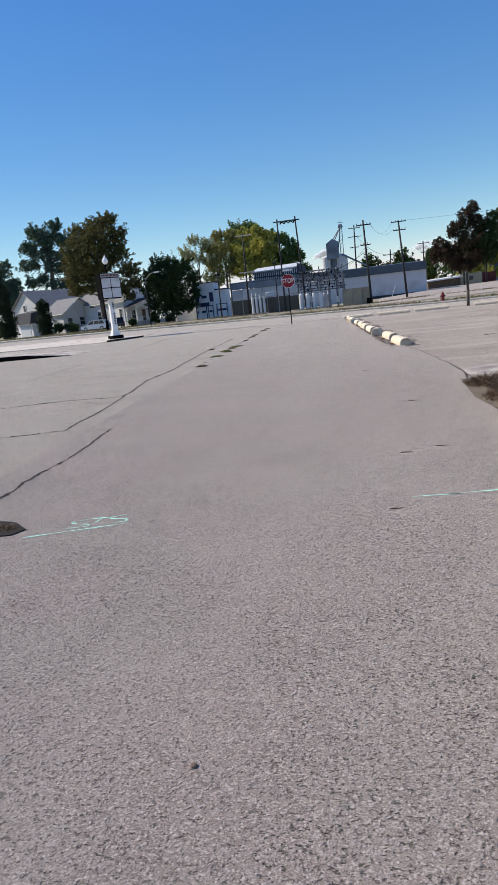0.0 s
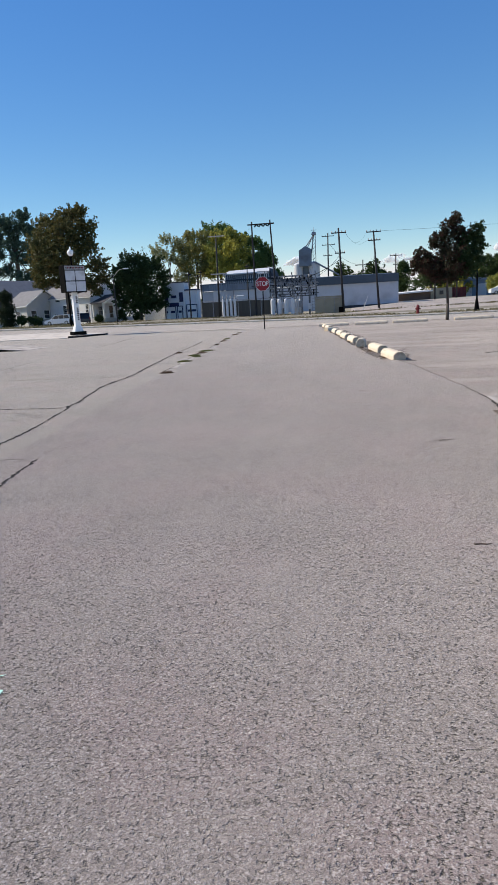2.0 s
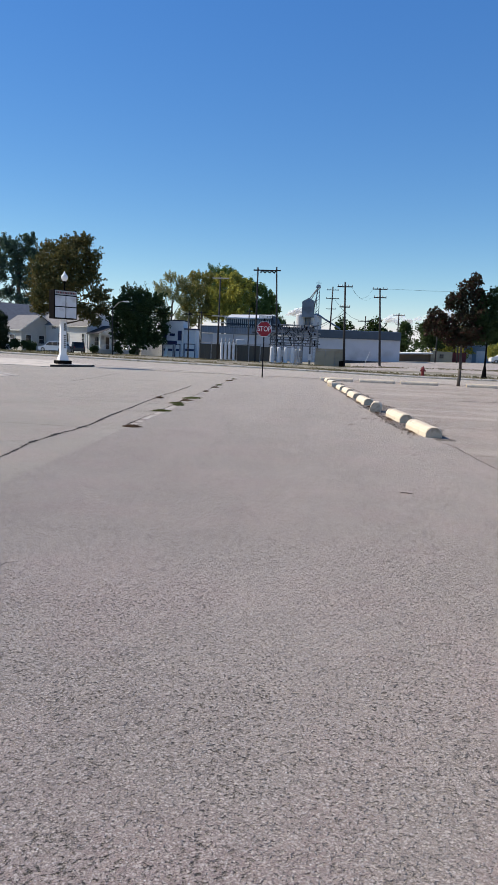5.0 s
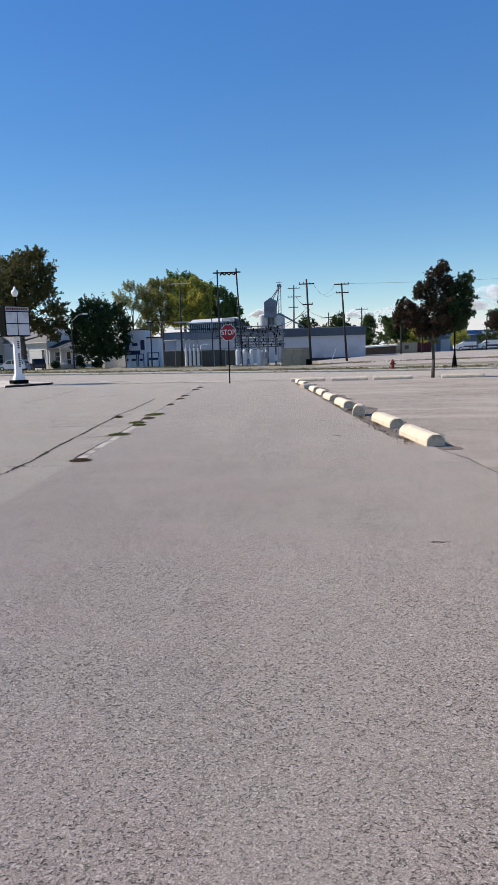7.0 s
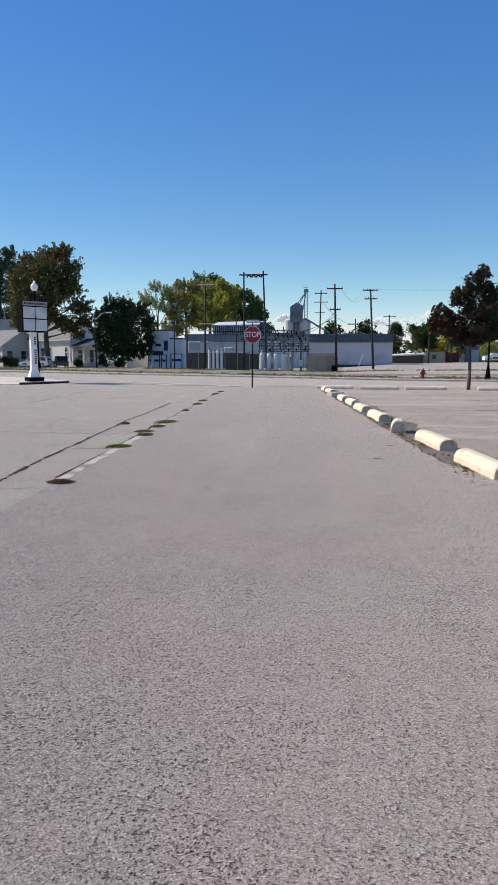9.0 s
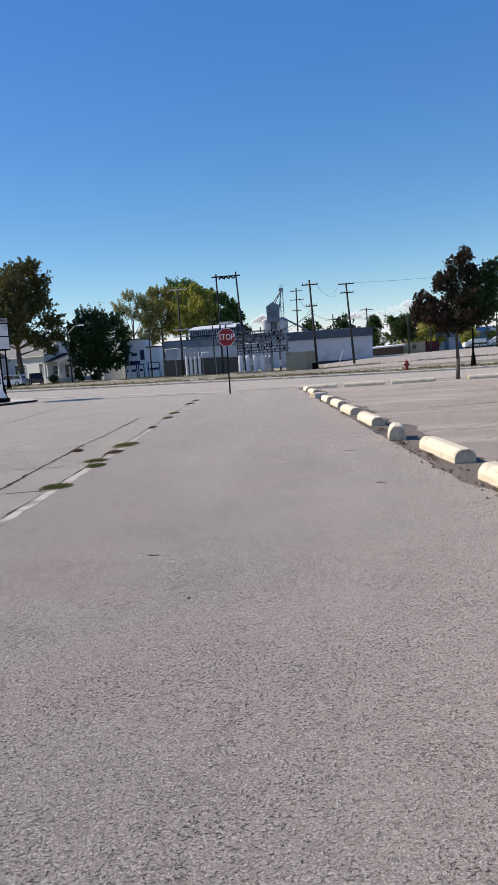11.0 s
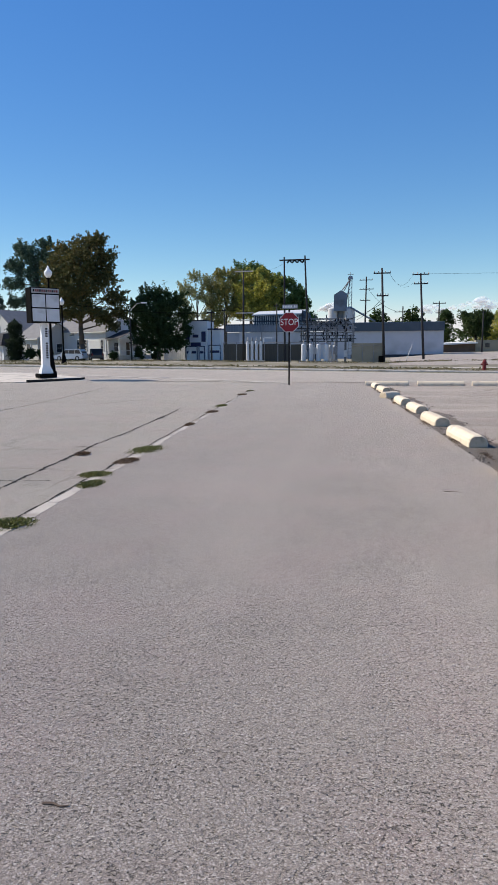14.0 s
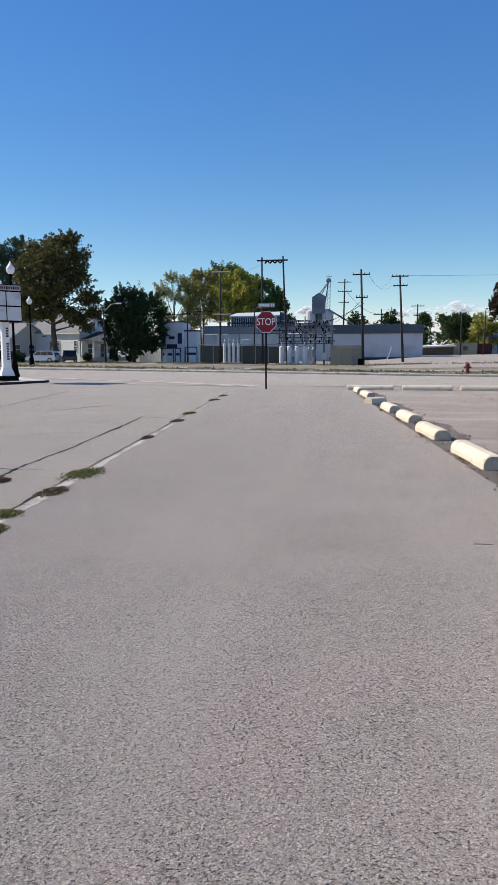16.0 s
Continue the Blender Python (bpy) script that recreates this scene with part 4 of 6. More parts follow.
for k, (xa, xb) in enumerate(((2.99, 4.65), (4.96, 6.72), (6.98, 8.84), (10.2, 12.2), (13.2, 15.15), (16.4, 18.3))):
    bumper((xa + xb) / 2, 38.1, 0.6 * (-1) ** k, xb - xa, "long cream-painted concrete parking stop along the lot's edge", "parking stops along the street", 60 + k, 0.26, 0.17)
for k, (xm, ym, ln, tr, lab) in enumerate((
        (5.64, 14.95, 1.35, 98, "cream-painted concrete parking stop at the end of the row"),
        (5.42, 17.25, 1.4, 97.5, "cream-painted concrete parking stop with chipped end"),
        (4.86, 21.75, 1.4, 97, "cream-painted concrete parking stop beside the drive"),
        (4.60, 24.25, 1.28, 98, "cream-painted concrete parking stop beside the drive"),
        (4.40, 26.7, 1.2, 98, "cream-painted concrete parking stop beside the drive"),
        (4.15, 28.95, 1.15, 98, "cream-painted concrete parking stop beside the drive"),
        (3.68, 34.1, 1.4, 99, "cream-painted concrete parking stop beside the drive"),
        (3.42, 36.6, 1.0, 98, "cream-painted concrete parking stop at the street end"))):
    bumper(xm, ym, tr, ln, lab, "parking stops along the drive", 80 + k, 0.26, 0.16)
bumper(5.04, 19.1, 86, 0.55, "short broken parking stop turned out of line", "parking stops along the drive", 95, 0.25, 0.22, 6)
bumper(3.86, 31.0, 48, 0.58, "broken tan parking stop lying across the row", "parking stops along the drive", 96, 0.27, 0.17, 9)


# ---- houses ----
def window_part(parent, x, y, z, w, h, face="y", out=-1, mullion=True):
    """A window on a wall that faces -y (face 'y') or +x (face 'x')."""
    fr = Geo()
    t = 0.07
    for dz, hh, dx, ww in ((h / 2, t, 0, w + t), (-h / 2, t, 0, w + t), (0, h, -w / 2, t), (0, h, w / 2, t), (0, 0.05, 0, w)):
        c, s = ((x + dx, y - 0.04, z + dz), (ww, 0.10, hh)) if face == "y" else ((x + 0.04, y + dx, z + dz), (0.10, ww, hh))
        fr.box(c, s)
    win = part("window", fr, M_TRIM, parent, "white-framed window")
    g = Geo().box((x, y - 0.012, z), (w, 0.03, h)) if face == "y" else Geo().box((x + 0.012, y, z), (0.03, w, h))
    part("pane", g, M_GLASS, win, "dark glass pane")
    return win


def siding(parent, x0, x1, y, z0, z1, step=0.2):
    """Overlapping boards on a wall that faces -y."""
    z = z0
    while z < z1 - 0.05:
        g = Geo().prism([(y - 0.03, z), (y, z), (y, min(z + step, z1)), (y - 0.006, min(z + step, z1))], x0, x1, flip=True)
        part("clapboard", g, M_WHITE, parent)
        z += step


def gable_block(root, x0, x1, y0, y1, eave, peak, wall, roof, over=0.35, z0=-0.3, label=""):
    """Walls with gables at both x ends and a roof whose ridge runs along x."""
    ym = (y0 + y1) / 2
    g = Geo().prism([(y0, z0), (y1, z0), (y1, eave), (ym, peak), (y0, eave)], x0, x1, flip=True)
    w = part("wall", g, wall, root, label)
    k = (peak - eave) / (ym - y0)
    for a, b in ((y0 - over, ym), (y1 + over, ym)):
        za = eave - over * k + 0.05
        g = Geo().slab([(x0 - over, a, za + 0.1), (x1 + over, a, za + 0.1), (x1 + over, b, peak + 0.15), (x0 - over, b, peak + 0.15)], 0.12)
        part("roof", g, roof, root)
    for a in (y0 - over, y1 + over):
        za = eave - over * k + 0.05
        g = Geo()
        g.tube((x1 + over + 0.03, a, za), (x1 + over + 0.03, ym, peak + 0.05), 0.09, 0.09, 4)
        part("bargeboard", g, M_TRIM, root)
    g = Geo().box(((x0 + x1) / 2, y0 - over, eave - over * k + 0.03), (x1 - x0 + 2 * over, 0.06, 0.16))
    part("fascia", g, M_TRIM, root)
    return w


h2 = thing("house", -38.0, 108, G(-37.7, 108) + 0.1, "white clapboard house with grey roof and columned porch", "house", turn=-25)
w2 = gable_block(h2, -12.0, 0.0, 0.0, 7.0, 4.4, 7.0, M_WHITE, M_ROOFGREY)
siding(w2, -11.9, -0.05, 0.0, 0.3, 4.3, 0.23)
for wx in (-6.3, -4.9):
    window_part(h2, wx, 0.0, 2.2, 1.0, 1.7)
window_part(h2, -0.9, 0.0, 2.2, 0.7, 1.7)
window_part(h2, -8.0, 0.0, 3.95, 1.2, 0.5)
window_part(h2, 0.0, 2.6, 5.2, 1.0, 1.4, "x")
g = Geo().prism([(0.2, 3.15), (7.0, 3.15), (3.6, 4.35)], 2.55, 2.65, flip=True)
part("pediment", g, M_WHITE, h2)
for a in (-0.2, 7.4):
    g = Geo().slab([(-0.05, a, 3.15), (2.95, a, 3.15), (2.95, 3.6, 4.5), (-0.05, 3.6, 4.5)], 0.12)
    part("porch_roof", g, M_ROOFDARK, h2, "dark shingled porch roof")
    g = Geo().tube((2.98, a, 3.03), (2.98, 3.6, 4.38), 0.09, 0.09, 4)
    part("bargeboard", g, M_TRIM, h2)
for cy in (0.3, 2.6, 4.8, 7.0):
    part("porch_column", Geo().box((2.6, cy, 1.85), (0.24, 0.24, 2.6), b=0.02), M_TRIM, h2)
part("porch_column", Geo().box((0.3, 0.15, 1.85), (0.2, 0.2, 2.6)), M_TRIM, h2)
part("porch_floor", Geo().box((1.4, 3.6, 0.3), (2.9, 7.2, 0.6)), M_GREYSIDE, h2)
part("porch_beam", Geo().box((2.6, 3.6, 3.1), (0.26, 7.0, 0.22)), M_TRIM, h2)
g = Geo().box((2.6, 1.45, 1.35), (0.08, 2.3, 0.08)).box((2.6, 5.9, 1.35), (0.08, 2.2, 0.08)).box((2.6, 3.6, 0.62), (0.08, 6.6, 0.06))
for k in range(22):
    g.box((2.6, 0.5 + k * 0.11 + (2.7 if k > 10 else 0), 0.98), (0.04, 0.04, 0.7))
part("porch_rail", g, M_TRIM, h2)
part("porch_door", Geo().box((0.02, 4.6, 1.6), (0.06, 0.95, 2.05)), M_BROWN, h2)
window_part(h2, 0.0, 2.0, 1.9, 1.0, 1.4, "x")
window_part(h2, 0.0, 6.0, 1.9, 1.0, 1.4, "x")
part("chimney", Geo().box((-6.5, 4.6, 7.4), (0.6, 0.6, 1.4)), M_BROWN, h2)

h1 = thing("house", -49.4, 108, G(-49, 108), "grey-sided house with pale shingle roof and gabled wing", "house", turn=-28)
gable_block(h1, -6.0, 0.0, 0.0, 7.4, 3.5, 5.9, M_GREYSIDE, M_ROOFGREY)
for wy in (1.3, 3.9, 5.6):
    window_part(h1, 0.0, wy, 1.9, 1.1, 1.4, "x")
window_part(h1, -2.5, 0.0, 1.9, 1.2, 1.4)
g = Geo().prism([(-17.0, -0.3), (-5.6, -0.3), (-5.6, 3.5), (-12.6, 8.2), (-17.0, 5.0)], 1.0, 16.0)
part("main_wall", g, M_GREYSIDE, h1, "pale grey gabled main wall")
for a, b, za in ((-5.2, -12.6, 3.4), (-17.5, -12.6, 4.8)):
    g = Geo().slab([(a, 0.6, za), (a, 16.4, za), (b, 16.4, 8.4), (b, 0.6, 8.4)], 0.14)
    part("main_roof", g, M_ROOFGREY, h1)
window_part(h1, -12.9, 1.0, 5.2, 0.9, 1.2)
part("garage", Geo().box((-9.4, -0.4, 1.2), (4.4, 2.6, 2.6)), M_WHITE, h1)
part("garage_door", Geo().box((-9.4, -1.73, 1.1), (3.2, 0.06, 2.1)), M_LIGHTGREY, h1)
part("awning", Geo().prism([(-2.2, 2.35), (1.0, 2.35), (1.0, 4.6), (-1.7, 4.2)], -11.9, -7.0, flip=True), M_ROOFDARK, h1, "dark lean-to roof")


def shrub(x, y, w, h, leaf, label, seed, n=1800, leaf_m=0.2, name="shrub"):
    return tree(name, x, y, h, blobs_round(w, 0.05, h, 6, seed), leaf, leaf_m, n, 0.05, label, 0.2, seed=seed)


tree("cypress", -50.6, 103.5, 5.8, [(0, 0, 1.2, 1.3, 1.2, 1.3), (0, 0, 2.7, 1.3, 1.2, 1.4), (0, 0, 4.3, 1.15, 1.1, 1.2), (0, 0, 5.3, 0.8, 0.7, 0.7)], F_DEEP, 0.2, 9000, 0.1, "dark upright cypress before a grey house", 0.2, seed=41, ragged=0.1)
tree("cypress", -55.9, 100.6, 9.0, [(0, 0, 1.4, 1.7, 1.3, 1.5), (0, 0, 3.4, 1.6, 1.3, 1.6), (-0.3, 0, 5.4, 1.5, 1.2, 1.5), (0.2, 0, 7.2, 1.1, 1.0, 1.2), (0, 0, 8.5, 0.5, 0.5, 0.7)], F_DEEP, 0.22, 12000, 0.12, "dark conifer at the side of a garage", 0.2, seed=42, ragged=0.15)
for k, (bx, by, bw, bh) in enumerate(((-44.2, 108.2, 2.2, 1.5), (-46.8, 106.0, 2.4, 1.5), (-42.9, 110.5, 2.0, 1.6), (-33.0, 108.6, 2.0, 1.9), (-31.2, 111.5, 1.7, 1.4), (-36.3, 106.6, 1.4, 1.2))):
    shrub(bx, by, bw, bh, F_DARK, "dark clipped shrub against a house wall", 140 + k)

# pale board fence between the houses and the shop
bf = thing("board_fence", -29.6, 111.0, G(-29, 111), "low white board fence behind the dark tree", "fence")
for k in range(16):
    part("board", Geo().box((k * 0.36, 0, 0.95), (0.33, 0.04, 1.9 - 0.05 * (k % 3))), M_PLASTER, bf)

for k, (bx, by, bw, bh) in enumerate(((-48.4, 103.6, 2.2, 1.7), (-46.5, 104.2, 2.2, 1.5))):
    shrub(bx, by, bw, bh, F_DARK, "low dark shrub under the gabled wing's windows", 73 + k)

# white shop with blue trim
shop = thing("shop", -25.0, 106.5, G(-22, 106.5), "white flat-roofed shop with dark blue trim and doors", "building")
part("tall_wall", Geo().box((1.7, 2, 2.65), (3.4, 4, 5.9)), M_PLASTER, shop)
part("low_wall", Geo().box((4.4, 1.5, 2.05), (2.0, 2.2, 4.7)), M_PLASTER, shop)
part("cornice", Geo().box((1.7, 2, 5.68), (3.5, 4.1, 0.16)), M_ROOFDARK, shop)
part("cornice", Geo().box((4.42, 1.45, 4.43), (2.1, 2.5, 0.2)), M_BLUETRIM, shop, "blue cornice")
for cx in (0.42, 2.85):
    part("window", Geo().box((cx, -0.03, 3.35), (0.62, 0.08, 1.5)), M_BLUETRIM, shop, "blue shuttered window")
part("sign", Geo().box((1.65, -0.04, 3.45), (0.85, 0.06, 0.42)), M_BLUETRIM, shop, "small dark blue sign")
part("sign", Geo().box((1.65, -0.04, 2.25), (1.55, 0.08, 0.55), b=0.02), M_BLUETRIM, shop, "dark blue sign board")
for cx, w, z1 in ((1.0, 1.7, 1.95), (2.55, 0.8, 1.95), (4.5, 1.7, 2.1)):
    fr = Geo()
    fr.box((cx - w / 2, -0.04, z1 / 2), (0.12, 0.1, z1)).box((cx + w / 2, -0.04, z1 / 2), (0.12, 0.1, z1)).box((cx, -0.04, z1), (w + 0.12, 0.1, 0.12))
    d = part("door_frame", fr, M_BLUETRIM, shop, "blue door frame")
    part("door_panel", Geo().box((cx, -0.01, z1 / 2), (w - 0.1, 0.06, z1 - 0.06)), M_WHITE, d)
    part("door_window", Geo().box((cx, -0.05, z1 * 0.56), (w - 0.3, 0.05, 0.34)), M_BLUETRIM, d)
part("corner_post", Geo().box((3.35, -0.03, 2.2), (0.18, 0.1, 4.6)), M_TRIM, shop)
part("corner_post", Geo().box((5.36, -0.03, 2.0), (0.14, 0.1, 4.2)), M_TRIM, shop)
part("sandwich_board", Geo().slab([(0.5, -0.9, 0.0), (1.05, -0.9, 0.0), (1.2, -0.5, 1.5), (0.75, -0.5, 1.5)], 0.05), M_TRIM, shop)


# ---- long warehouse ----
def ribbed(x0, x1, y, z0, z1, pitch=0.4, depth=0.05):
    g = Geo()
    n = int((x1 - x0) / pitch)
    pts = []
    for i in range(n):
        x = x0 + i * pitch
        pts += [(x, y), (x + pitch * 0.5, y), (x + pitch * 0.55, y - depth), (x + pitch * 0.95, y - depth)]
    pts.append((x1, y))
    v = [(px, py, z0) for px, py in pts] + [(px, py, z1) for px, py in pts]
    m = len(pts)
    g.add(v, [(i, i + 1, m + i + 1, m + i) for i in range(m - 1)])
    g.box(((x0 + x1) / 2, y + 0.1, (z0 + z1) / 2), (x1 - x0, 0.16, z1 - z0))
    return g


wh = thing("warehouse", -0.5, 115, 0.2, "long white warehouse with dark blue ribbed metal eaves", "building")
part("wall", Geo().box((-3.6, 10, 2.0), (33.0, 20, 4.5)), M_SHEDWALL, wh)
part("eaves_panel", ribbed(-0.6, 12.95, -0.25, 4.2, 5.45, 0.6, 0.006), M_ROOFBLUE, wh, "dark blue ribbed metal eaves")
part("eaves_panel", ribbed(-20.3, -0.6, -0.2, 4.3, 5.5, 0.42, 0.08), M_METALWALL, wh, "grey-blue ribbed metal eaves")
part("eaves_return", Geo().box((12.9, 10, 4.8), (0.14, 20, 1.25)), M_ROOFBLUE, wh)
part("roof", Geo().slab([(-20.3, -0.2, 5.5), (12.95, -0.2, 5.5), (12.95, 20, 6.4), (-20.3, 20, 6.4)], 0.2), M_ROOFBLUE, wh)
part("loading_door", Geo().box((-17.6, -0.05, 3.1), (1.0, 0.1, 2.4)), M_LIGHTGREY, wh)
for dx in (-14.5, -10.8, -7.5):
    part("downpipe", Geo().tube((dx, -0.3, 0), (dx, -0.3, 4.3), 0.07, 0.07, 6), M_GALV, wh)
part("base_band", Geo().box((6, -0.03, 0.35), (13.5, 0.08, 0.7)), M_ROOFDARK, wh, "dark stained foot of the wall")
uh = thing("raised_hall", -13.8, 123, 0.2, "raised dark metal hall with pale ribs under a grey roof", "building")
part("wall", Geo().box((0, 6, 3.55), (8.2, 12, 7.3)), M_ROOFBLUE, uh)
for z0, z1 in ((5.2, 6.15), (6.4, 7.2)):
    for k in range(22):
        part("rib", Geo().box((-3.95 + k * 0.375, -0.05, (z0 + z1) / 2), (0.10, 0.10, z1 - z0)), M_LIGHTGREY, uh)
part("ledge", Geo().box((0, -0.08, 6.27), (8.3, 0.2, 0.14)), M_ROOFDARK, uh)
part("roof", Geo().slab([(-4.3, -0.6, 7.4), (4.0, -0.6, 7.5), (4.0, 6.0, 8.5), (-4.3, 6.0, 8.3)], 0.2), M_LIGHTGREY, uh)
part("roof", Geo().slab([(-4.3, 12.6, 7.4), (4.0, 12.6, 7.5), (4.0, 6.0, 8.5), (-4.3, 6.0, 8.3)], 0.2), M_LIGHTGREY, uh)
part("roof_end", Geo().prism([(4.1, 6.2), (4.9, 6.2), (4.1, 8.1)], -0.2, 12), M_ROOFDARK, uh)


# ---- utility poles ----
def pole(name, x, y, top, lean_x, arms, label, r=0.14, mat_=None, z0=None, insul=True, arm_mat=None):
    z0 = G(x, y) if z0 is None else z0
    root = thing(name, x, y, z0, label, "utility pole", "utility poles")
    h = top - z0
    part("shaft", Geo().tube((0, 0, -0.2), (lean_x, 0, h), r, r * 0.62, 9), mat_ or M_WOODPOLE, root, smooth=True)
    for az, w, off in arms:
        cx = lean_x * (az - z0) / h + off
        arm = part("crossarm", Geo().box((cx, -r - 0.04, az - z0), (w, 0.10, 0.13)), arm_mat or mat_ or M_WOODPOLE, root)
        if insul:
            for s in (-0.46, -0.2, 0.2, 0.46):
                part("insulator", Geo().lathe((cx + s * w, -r - 0.04, az - z0 + 0.06), [(0.03, 0), (0.07, 0.05), (0.04, 0.1), (0.06, 0.15), (0.02, 0.22)], 7), M_GALV, arm)
    return root


hf = thing("twin_pole", -7.75, 90, G(-7.4, 90), "tall pair of dark poles joined by an insulator-hung crossbar", "utility pole")
part("leg", Geo().tube((0, 0, -0.2), (-0.1, 0, 12.1), 0.13, 0.09, 9), M_WOODPOLE, hf)
part("leg", Geo().tube((2.85, 0, -0.2), (2.3, 0, 12.2), 0.13, 0.09, 9), M_WOODPOLE, hf)
part("crossbar", Geo().box((1.1, 0, 11.75), (3.5, 0.12, 0.16)), M_WOODPOLE, hf)
for k in range(7):
    part("insulator", Geo().tube((0.25 + k * 0.29, 0, 11.42 + 0.3 * (k % 2)), (0.52 + k * 0.29, 0, 11.74 - 0.3 * (k % 2)), 0.10, 0.08, 6), M_BLACK, hf)
part("brace", Geo().box((1.2, 0, 3.9), (3.4, 0.1, 0.12)), M_WOODPOLE, hf)
pole("utility_pole", -12.75, 90, 11.0, 0.05, ((10.75, 2.2, 0.1), (5.95, 2.2, 0.2), (5.1, 2.0, 0.1)), "dark wooden pole with pale crossarms", 0.14, insul=False, arm_mat=M_KERB)
pole("utility_pole", -15.1, 90.5, 6.6, -0.1, ((6.3, 0.5, 0.0),), "short dark wooden pole beside the fence", 0.11, insul=False)
pole("utility_pole", -17.2, 92, 6.6, 0.0, ((6.2, 0.9, 0.0),), "short dark wooden pole before the shop", 0.11, insul=False)
pole("utility_pole", -9.2, 93, 7.2, 0.0, ((6.9, 0.6, 0.0),), "slim dark pole inside the substation", 0.10, insul=False)
pole("utility_pole", 3.75, 90, 10.7, -0.45, ((10.1, 1.9, 0.0), (7.6, 1.3, 0.0)), "dark wooden utility pole with two crossarms", 0.17)
pole("utility_pole", 8.6, 98, 10.9, -0.65, ((10.72, 2.0, 0.0), (9.6, 1.7, 0.0)), "leaning wooden utility pole with transformer cable loop", 0.17)
pole("utility_pole", -0.2, 150, 16.3, 0.2, ((15.6, 2.6, 0.0), (13.8, 2.8, 0.1), (11.6, 2.0, -0.1)), "tall wooden pole behind the warehouse", 0.2)
pole("utility_pole", 7.3, 150, 10.3, 0.0, ((9.2, 3.2, 0.0),), "wooden pole with wide crossarm behind the warehouse", 0.18)
pole("utility_pole", 13.9, 145, 10.8, 0.0, ((10.4, 2.4, 0.0), (8.6, 1.2, 0.0)), "wooden pole beyond the warehouse corner", 0.18)
pole("utility_pole", 20.2, 132, 8.2, 0.0, ((7.9, 0.8, 0.0),), "wooden pole on the open lot", 0.15, insul=False)
pole("utility_pole", 25.0, 138, 9.0, 0.1, (), "wooden pole on the open lot", 0.16, insul=False)
pole("utility_pole", 37.6, 140, 8.6, 0.0, ((8.2, 1.0, 0.0),), "wooden pole beside parked vans", 0.16, insul=False)
sl = pole("street_light", -30.0, 98, 7.2, -0.15, (), "wooden pole with pale street light arm", 0.12, insul=False)
part("lamp_arm", Geo().tube((-0.15, 0, 6.6), (0.9, 0, 7.6), 0.05, 0.04, 6).tube((0.9, 0, 7.6), (1.7, 0, 7.75), 0.045, 0.04, 6), M_GALV, sl)
part("lamp_head", Geo().box((1.95, 0, 7.72), (0.75, 0.3, 0.16), b=0.04), M_LIGHTGREY, sl, "pale lamp head")


def wire(a, b, sag, r=0.02, name="power_line"):
    a, b = Vector(a), Vector(b)
    g = Geo()
    pts = [a.lerp(b, i / 12) - Vector((0, 0, sag * 4 * (i / 12) * (1 - i / 12))) for i in range(13)]
    along = (b - a).normalized()
    u = along.orthogonal().normalized()
    w = along.cross(u)
    ring = [u * (r * math.cos(1.2566 * k)) + w * (r * math.sin(1.2566 * k)) for k in range(5)]
    g.add([p + o for p in pts for o in ring], [(5 * i + k, 5 * i + (k + 1) % 5, 5 * i + 5 + (k + 1) % 5, 5 * i + 5 + k) for i in range(12) for k in range(5)])
    return piece(name, g, M_BLACK, "thin dark overhead power line between poles", "power line", "power lines")


wire((3.3 + 0.8, 90, 10.2), (7.95 - 0.9, 98, 9.7), 1.0, 0.009)
wire((3.3 + 0.8, 90, 10.2), (7.95 - 0.9, 98, 10.8), 1.4, 0.009)
wire((7.95 + 0.9, 98, 10.8), (70, 92, 12.0), 0.8, 0.013)
wire((3.7, 90, 7.7), (0.4, 92, 5.0), 0.3)
wire((-12.4, 90, 6.0), (-40, 96, 8.2), 0.6)
wire((-12.2, 90, 6.1), (-7.4, 90, 5.0), 0.5)
wire((-17.2, 92, 6.3), (-12.4, 90, 6.0), -0.25)
wire((3.7, 90, 7.0), (-2.5, 92, 4.6), 0.4, 0.03)
wire((-12.4, 90, 10.7), (-7.4, 90, 11.8), 0.5, 0.008)
wire((0.3, 150, 14.0), (7.8, 150, 9.4), 1.5, 0.03)

# ---- substation ----
fn = thing("fence", -15.2, 90, G(-10, 90), "chain-link fence with dark slats round the substation", "fence")
px = (0.0, 1.6, 3.35, 5.0, 6.6, 8.1, 9.4)
for a in px:
    part("fence_post", Geo().tube((a, 0, -0.2), (a, 0, 2.35), 0.05, 0.05, 8), M_GALV, fn)
for k, (a, b) in enumerate(zip(px, px[1:])):
    g = Geo()
    n = int((b - a) / 0.11)
    for i in range(n):
        g.box((a + 0.1 + i * (b - a - 0.15) / n, 0.03 + 0.01 * (i % 2), 1.1), (0.09, 0.02, 2.1 if k < 5 else 1.9))
    g.box(((a + b) / 2, 0.06, 1.1), (b - a - 0.12, 0.02, 2.1 if k < 5 else 1.9))
    part("slat_panel", g, M_FENCE, fn)
part("top_rail", Geo().tube((0, 0, 2.28), (9.4, 0, 2.28), 0.035, 0.035, 6), M_GALV, fn)


